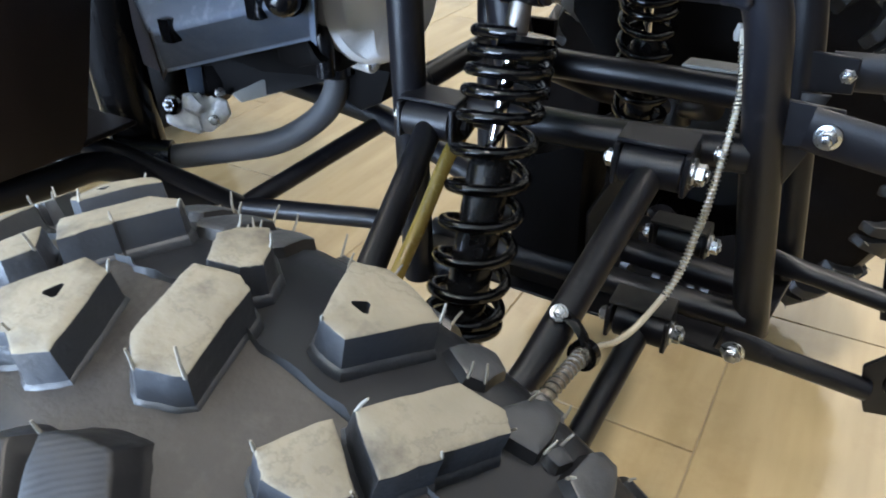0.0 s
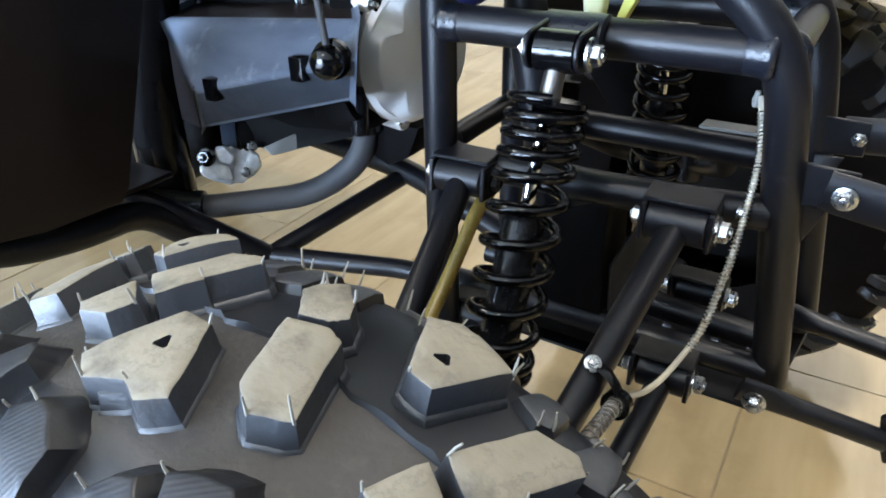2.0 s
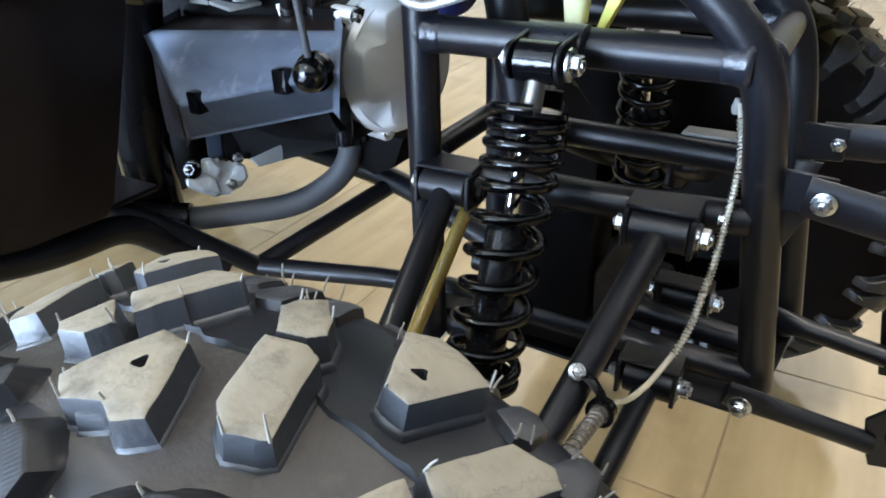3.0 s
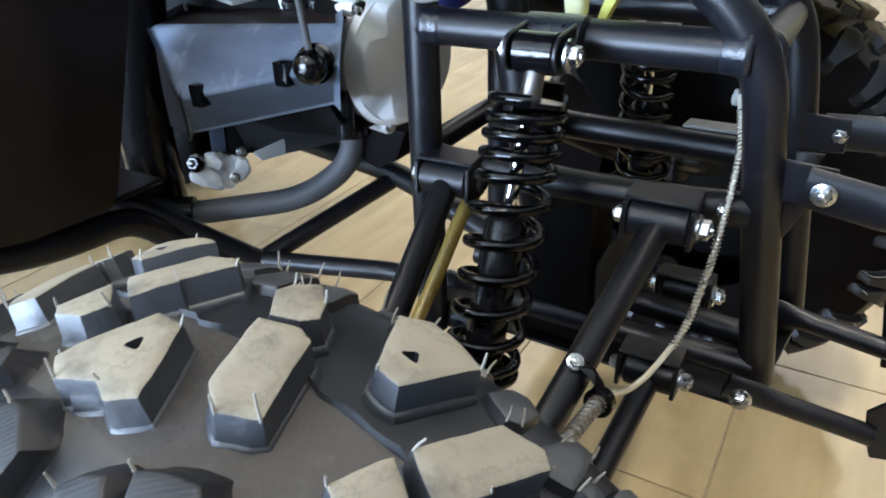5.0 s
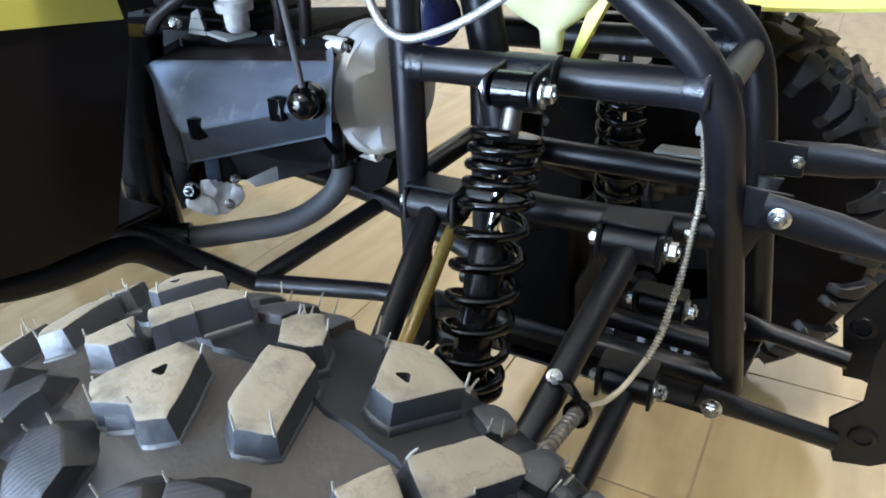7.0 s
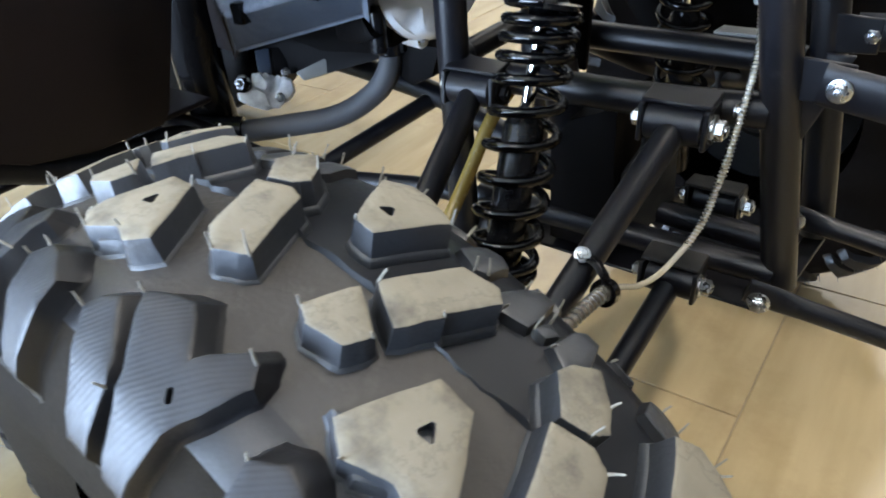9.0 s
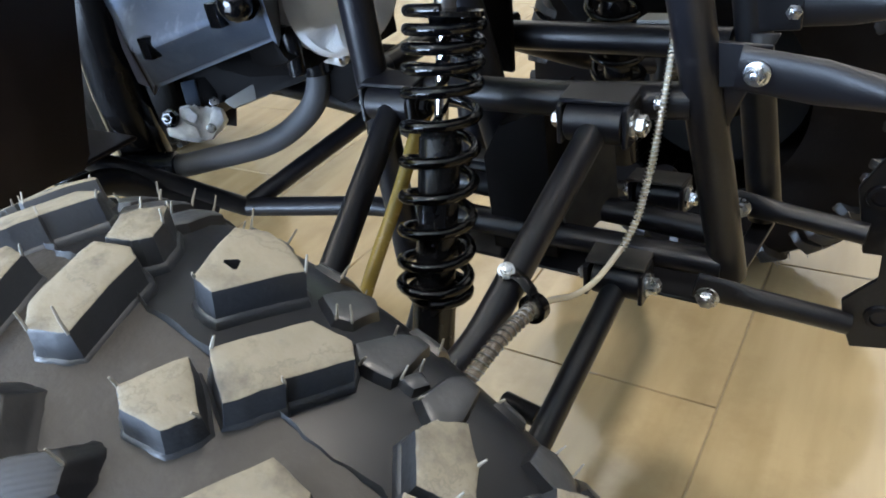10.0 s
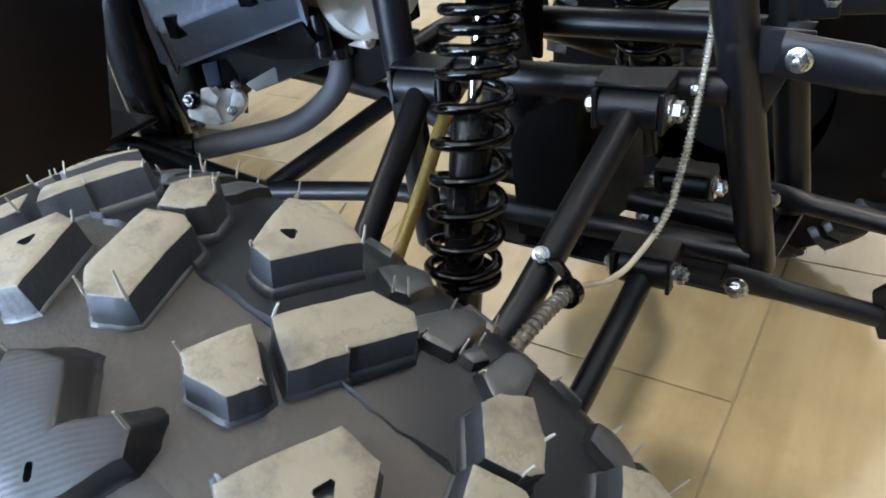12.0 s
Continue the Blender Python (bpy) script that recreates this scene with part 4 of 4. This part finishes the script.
part("exhaust_collar", lathe(bmesh.new(), (-0.1285, 0.574, 0.428), (0, 0.02, 1), [(0, 0.0125), (0.001, 0.0150), (0.05, 0.0165), (0.08, 0.0165)], 24), M_BOOT, quad, "black collar on the exhaust pipe")
# bright alloy casting under the box, with its bolts, and the parts that hang beside it
CAST, OUT = Vector((-0.258, 0.515, 0.392)), Vector((0.71, -0.607, 0.358)).normalized()
ACROSS = Vector((0, 0, 1)).cross(OUT).normalized()
UPWARD = OUT.cross(ACROSS)


def hung(outline, depth, ahead=0.0):
    """A plate facing out of the engine bay; its outline in millimetres across and up from the casting."""
    return slab(bmesh.new(), [CAST + ACROSS * (x / 1000) + UPWARD * (z / 1000) + OUT * ahead for x, z in outline], OUT * -depth)


def beside(x, z, ahead):
    return CAST + ACROSS * (x / 1000) + UPWARD * (z / 1000) + OUT * ahead


casting = part("shift_casting", bevelled(hung([(-7, 18), (3, 18), (6, 13), (14, 14), (17, 8), (24, 11), (32, 7), (34, -6), (25, -15), (12, -17), (1, -21), (-14, -14), (-25, -7), (-25, 2), (-14, 1), (-9, 6)], 0.020), 0.0035, 3), M_CASTING, quad, "bright rough alloy casting under the box")
part("web", bevelled(hung([(-7, 16), (2, 16), (9, 5), (4, -2), (-8, 5)], 0.012, 0.009), 0.003, 2), M_CASTING, casting)
part("web", bevelled(hung([(-23, 1), (-8, 4), (3, -4), (5, -17), (-12, -13), (-23, -6)], 0.012, 0.006), 0.003, 2), M_CASTING, casting)
part("web", bevelled(hung([(19, 2), (24, 8), (31, 5), (32, -6), (24, -13), (14, -12), (20, -5)], 0.012, 0.008), 0.0025, 2), M_CASTING, casting)
part("casting_bolt", bolt_mesh(beside(17, -10, 0.007), OUT, 0.0033), M_STEEL, casting)
part("casting_bolt", bolt_mesh(beside(27, 14, 0.002), OUT, 0.0032), M_STEEL, casting)
part("rubber_cap", bolt_mesh(beside(-16, 9, 0.008), OUT + ACROSS * -0.5, 0.0062), M_GLOSS, quad, "black capped bolt")
part("hanger_tab", bevelled(hung([(1, 40), (15, 40), (13, 13), (6, 9), (0, 15)], 0.004, -0.004), 0.001), M_SHADEDBOX, quad)
part("hanger_tab", bevelled(hung([(17, 40), (33, 40), (30, 14), (25, 17), (17, 9)], 0.004, -0.006), 0.001), M_SHADECAST, quad)
part("hanger_tab", bevelled(hung([(34, 44), (66, 46), (63, 21), (39, 16)], 0.004, -0.008), 0.001), M_SHADECAST, quad)
part("stay_block", bevelled(hung([(37, 11), (71, 21), (77, 16), (75, 6), (44, 2)], 0.016, 0.026), 0.0025), M_GREYPL, quad, "dull grey stay block")
part("stay_bolt", bolt_mesh(beside(76, 11, 0.020), ACROSS + OUT * 0.3, 0.0038), M_STEEL, quad)
# near-black sheet added behind the rear of the engine, in place of shade
part("rear_dark_sheet", bevelled(slab(bmesh.new(), [(-0.80, 0.600, 0.285), (-0.50, 0.600, 0.285), (-0.415, 0.600, 0.335), (-0.40, 0.600, 0.60), (-0.80, 0.600, 0.60)], (0, 0.004, 0)), 0.001), M_SHADECAST, quad)
# black rubber boot behind the foot well
part("rubber_boot", sweep(bmesh.new(), rounded([(-0.285, 0.49, 0.56), (-0.295, 0.485, 0.50), (-0.31, 0.485, 0.44), (-0.315, 0.49, 0.36)], 0.04), 0.025, 24), M_BOOTGLOSS, quad, "black rubber boot")
# shift linkage: rod and ball joint
part("linkage_rod", tube([(-0.071, 0.437, 0.691), (-0.059, 0.437, 0.601), (-0.051, 0.437, 0.541)], 0.0025), M_PIPE, quad)
part("ball_joint", lathe(bmesh.new(), (-0.047, 0.425, 0.533), (-0.3, 1, 0), [(0, 0.004), (0.002, 0.0085), (0.007, 0.0115), (0.013, 0.0115), (0.015, 0.0095), (0.017, 0.0135), (0.022, 0.0135), (0.024, 0.008), (0.04, 0.006)], 24), M_GLOSS, quad, "glossy black ball joint")
# braided hose and horn disc
part("braided_hose", tube([(-0.04, 0.505, 0.64), (-0.027, 0.492, 0.594), (-0.012, 0.487, 0.577), (0.006, 0.485, 0.571), (0.03, 0.488, 0.577), (0.056, 0.492, 0.588), (0.09, 0.50, 0.61)], 0.0033, 0.02, 12), M_BRAID, quad, "braided steel hose")
part("horn", lathe(bmesh.new(), (-0.012, 0.56, 0.575), (0.4, -1, 0), [(0, 0.012), (0.004, 0.021), (0.010, 0.022), (0.013, 0.019), (0.014, 0.008)], 28), M_BLUE, quad, "dark blue horn disc")
# foot-well panel
bm = bmesh.new()
slab(bm, [(-0.24, 0.455, 0.585), (-0.24, 0.446, 0.551), (-0.24, 0.413, 0.462), (-0.24, 0.397, 0.418), (-0.24, 0.387, 0.408), (-0.24, 0.32, 0.411), (-0.24, 0.27, 0.421), (-0.24, 0.224, 0.445), (-0.24, 0.05, 0.46), (-0.24, 0.05, 0.60)], (-0.006, 0, 0))
part("footwell_panel", bevelled(bm, 0.0015), M_PLASTIC, quad, "black plastic foot-well panel")
# unseen tray added to shade the floor below
part("shade_tray", bevelled(box(bmesh.new(), (-0.92, -0.02, 0.405), (-0.25, 0.45, 0.41)), 0.002, 1), M_PLASTIC, quad, "unseen black foot tray that shades the floor")
# far tray, added too; its toothed edge shapes the shadow
bm = bmesh.new()
slab(bm, [(-1.10, 0.70, 0.40), (-0.60, 0.70, 0.40)] + [(-0.56 + 0.022 * (k % 2), 0.74 + 0.055 * k, 0.40) for k in range(8)] + [(-0.60, 1.15, 0.40), (-1.10, 1.15, 0.40)], (0, 0, 0.005))
part("shade_tray", bm, M_PLASTIC, quad, "unseen black foot tray that shades the floor", 0)
# sheets added under the trays to stop low daylight and darken the floor
part("shade_guard", bevelled(slab(bmesh.new(), [(-0.96, -0.016, 0.325), (-0.20, -0.016, 0.325), (-0.19, -0.012, 0.27), (-0.24, -0.010, 0.08), (-0.90, -0.010, 0.10)], (0, -0.004, 0)), 0.001, 1), M_PLASTIC, quad, "added black sheet under the tray that darkens the floor")
for x in (-0.90, -0.45):
    part("shade_guard_stay", bevelled(box(bmesh.new(), (x, -0.0155, 0.30), (x + 0.03, -0.0125, 0.406)), 0.0008, 1), M_PAINT, quad)
part("shade_guard", bevelled(slab(bmesh.new(), [(-1.30, 1.146, 0.398), (-0.92, 1.146, 0.398), (-0.93, 1.142, 0.20), (-1.00, 1.140, 0.03), (-1.26, 1.140, 0.03)], (0, 0.004, 0)), 0.001, 1), M_PLASTIC, quad, "added black sheet under the tray that darkens the floor")
part("peg_stay", tube([(-0.335, 0.25, 0.425), (-0.352, 0.252, 0.37), (-0.405, 0.256, 0.315)], 0.011, 0.03), M_PAINT, quad)
part("foot_bar", tube([(-0.225, 0.485, 0.318), (-0.250, 0.445, 0.352), (-0.255, 0.412, 0.386), (-0.255, 0.345, 0.390), (-0.255, 0.290, 0.404), (-0.255, 0.245, 0.428), (-0.255, 0.1, 0.452)], 0.0125, 0.03), M_PAINT, quad, "black bent foot-rest bar")
bm = bmesh.new()
slab(bm, [(-0.235, 0.446, 0.579), (-0.235, 0.05, 0.615), (-0.27, 0.05, 0.75), (-0.27, 0.446, 0.72)], (-0.006, 0, 0))
part("fender", bevelled(bm, 0.002), M_YELLOW, quad, "lime-yellow plastic fender")
part("inner_panel", bevelled(slab(bmesh.new(), [(-0.268, 0.450, 0.578), (-0.268, 0.505, 0.578), (-0.268, 0.505, 0.70), (-0.268, 0.450, 0.72)], (-0.004, 0, 0)), 0.001, 1), M_PLASTIC, quad)
# unseen rear fenders over the foot wells, added to shade the floor
for far in (False, True):
    bm = bmesh.new()
    slab(bm, sides([(-0.276, 0.05, 0.752), (-0.276, 0.40, 0.722), (-1.30, 0.40, 0.70), (-1.38, 0.14, 0.68), (-1.30, 0.05, 0.70)], far), (0, 0, 0.004))
    part("rear_fender", bevelled(bm, 0.0015, 1), M_YELLOW, quad, "unseen lime-yellow rear fender that shades the floor")
# far front mudguard
bm = bmesh.new()
lip = [(0.02 + 0.04 * k, 0.533 + 0.35 * (0.04 * k - 0.17) ** 2 + 0.004) for k in range(9)]
slab(bm, [(x, 0.88, z) for x, z in lip] + [(x, 0.88, z + 0.004) for x, z in lip[::-1]], (0, 0.20, 0.03))
part("mudguard", bm, M_YELLOW, quad, "lime-yellow plastic front mudguard")
# unseen cowl over the frame, added to shade the engine bay
bm = bmesh.new()
hull = [(-1.10, 0.74), (-0.60, 0.72), (-0.28, 0.72), (-0.10, 0.75), (0.10, 0.74), (0.24, 0.71)]
ring = []
for x, z in hull:
    ring.append([bm.verts.new((x, MID + y, z - drop)) for y, drop in ((-0.17, 0.03), (-0.12, 0.0), (0, -0.03), (0.12, 0.0), (0.17, 0.03))])
for a, b in zip(ring, ring[1:]):
    for k in range(4):
        bm.faces.new((a[k], a[k + 1], b[k + 1], b[k]))
bmesh.ops.solidify(bm, geom=list(bm.faces), thickness=0.004)
part("body_shell", bm, M_PLASTIC, quad, "unseen black body shell that shades the frame")
# pale tip of the bodywork over the frame: a tapered pan with a drain spout
bm = bmesh.new()
rows = [((0.084, 0.567, 0.553), 0.0075, 0.0075), ((0.084, 0.567, 0.568), 0.009, 0.009), ((0.085, 0.567, 0.571), 0.012, 0.011), ((0.083, 0.567, 0.581), 0.028, 0.020), ((0.081, 0.567, 0.600), 0.047, 0.030), ((0.080, 0.567, 0.66), 0.058, 0.038)]
rings = []
for c, rx, ry in rows:
    rings.append([bm.verts.new((c[0] + rx * math.copysign(abs(math.cos(a)) ** 0.7, math.cos(a)), c[1] + ry * math.copysign(abs(math.sin(a)) ** 0.7, math.sin(a)), c[2])) for a in [2 * math.pi * k / 20 for k in range(20)]])
for a, b in zip(rings, rings[1:]):
    for k in range(20):
        bm.faces.new((a[k], a[(k + 1) % 20], b[(k + 1) % 20], b[k]))
bm.faces.new(rings[0][::-1])
bm.faces.new(rings[-1])
part("body_tip", bm, M_CREAM, quad, "pale yellow plastic bodywork tip with a drain spout")
part("body_rib", bevelled(slab(bmesh.new(), [(0.099, 0.56, 0.545), (0.104, 0.56, 0.545), (0.132, 0.56, 0.60), (0.118, 0.56, 0.60)], (0, 0.012, 0)), 0.001), M_YELLOW, quad)
# amber hose
part("fuel_hose", tube([(0.042, 0.515, 0.445), (0.029, 0.50, 0.420), (0.022, 0.47, 0.376), (0.019, 0.43, 0.340), (0.013, 0.40, 0.30), (0.015, 0.38, 0.25)], 0.0055, 0.03), M_AMBER, quad, "amber translucent hose")

# brake hose in a clear sleeve, with its spring guard and clamp
HOSE = [(0.2039, 0.5441, 0.5161), (0.209, 0.5334, 0.4984), (0.212, 0.5239, 0.487), (0.213, 0.5124, 0.4725), (0.2127, 0.5033, 0.4565), (0.212, 0.4955, 0.4402), (0.2108, 0.4885, 0.4229), (0.2085, 0.4842, 0.4074), (0.2064, 0.4766, 0.3921), (0.2031, 0.4671, 0.3804), (0.197, 0.4547, 0.369), (0.191, 0.4387, 0.3621), (0.1862, 0.418, 0.3655), (0.183, 0.395, 0.378), (0.181, 0.375, 0.3855), (0.179, 0.35, 0.3885), (0.176, 0.33, 0.386), (0.168, 0.305, 0.372), (0.155, 0.285, 0.34)]


def smooth_line(pts, n=8):
    """A soft curve through pts."""
    p = [Vector(q) for q in pts]
    out = []
    for i in range(len(p) - 1):
        a, b, c, d = p[max(i - 1, 0)], p[i], p[i + 1], p[min(i + 2, len(p) - 1)]
        for k in range(n):
            t = k / n
            out.append(0.5 * (2 * b + (c - a) * t + (2 * a - 5 * b + 4 * c - d) * t * t + (3 * b - a - 3 * c + d) * t ** 3))
    return out + [p[-1]]


def coil(line, r, wire, pitch):
    """A wire wound round a line."""
    pts, length = [], 0.0
    side = Vector((0, 0, 1))
    for a, b in zip(line, line[1:]):
        d = (b - a)
        if d.length < 1e-6:
            continue
        t = d.normalized()
        side = (side - t * side.dot(t)).normalized()
        over = t.cross(side)
        n = max(1, int(d.length / pitch * 10))
        for k in range(n):
            ang = 2 * math.pi * (length + d.length * k / n) / pitch
            pts.append(a + d * (k / n) + side * (r * math.cos(ang)) + over * (r * math.sin(ang)))
        length += d.length
    return sweep(bmesh.new(), pts, wire, 5)


LINE = smooth_line(HOSE)
hose = part("brake_hose", sweep(bmesh.new(), LINE, 0.0020, 12), M_HOSE, quad, "clear-sleeved brake hose with a spring guard")
part("spring_guard", coil(LINE[4:77], 0.0026, 0.00042, 0.0026), M_STEEL, hose, "fine steel spring guard", 60)
part("spring_guard", coil(LINE[113:], 0.0045, 0.00042, 0.0042), M_DULL, hose, "coarse steel spring guard", 60)
part("hose_sleeve", sweep(bmesh.new(), LINE[113:], 0.0041, 12), M_SLEEVE, hose)
part("hose_core", sweep(bmesh.new(), LINE[108:], 0.0024, 12), M_CORE, hose, "dark inner hose")
part("hose_sleeve", sweep(bmesh.new(), LINE[109:114], 0.0056, 16), M_SLEEVE, hose)
part("hose_end", lathe(bmesh.new(), (0.201, 0.549, 0.508), (0, 0, 1), [(0, 0.0022), (0.002, 0.0028), (0.005, 0.0030), (0.007, 0.0022), (0.010, 0.0016)], 16), M_GREYPL, hose, "dull pale hose end")
# clamp band round the upper arm and the sleeve
bm = lathe(bmesh.new(), LINE[111], LINE[113] - LINE[110], [(-0.003, 0.0068), (-0.003, 0.0085), (0.003, 0.0085), (0.003, 0.0068)], 24)
sweep(bm, [(0.1610, 0.382, 0.4010), (0.1680, 0.383, 0.4022), (0.1740, 0.382, 0.3995), (0.1795, 0.380, 0.3945), (0.1820, 0.379, 0.389)], lambda s: (0.0045, 0.0014), 8)
part("hose_clamp", bm, M_GLOSS, quad, "black band clamp")
bolt((0.1644, 0.381, 0.404), (0.35, -0.6, 0.7), 0.0033)
# stub bolts beside the front upright
bolt((0.2085, 0.503, 0.455), (1, -0.1, 0), 0.0028)

# ---------------------------------------------------------------- floor tiles
TW, TL, GAP = 0.30, 0.60, 0.0021
bm = bmesh.new()
box(bm, (0, 0, -0.012), (TW - GAP, TL - GAP, 0))
bmesh.ops.bevel(bm, geom=[e for e in bm.edges if all(v.co.z > -0.001 for v in e.verts)], offset=0.001, segments=1, affect="EDGES")
TILE = mesh_of("tile", bm, M_TILE, 0)
rest = bmesh.new()
for i in range(-37, 14):
    for k in range(-11, 12):
        x = 0.2165 + i * TW + GAP / 2
        y = 0.7086 + k * TL + GAP / 2 + (0.302 if i % 2 == 0 else 0.0)
        if -2.5 < x < 2.0 and -0.7 < y < 5.0:
            ob = new("tile", TILE)
            ob.parent = floor
            ob.location = (x, y, 0)
            continue
        # tiles along the walls are cut to fit
        x0, x1, y0, y1 = max(x, X0 + 0.002), min(x + TW - GAP, X1 - 0.002), max(y, Y0 + 0.002), min(y + TL - GAP, Y1 - 0.002)
        if x1 - x0 > 0.01 and y1 - y0 > 0.01:
            box(rest, (x0, y0, -0.012), (x1, y1, 0))
part("tiles", rest, M_TILE, floor, "", 0)["kind"] = "stuff"
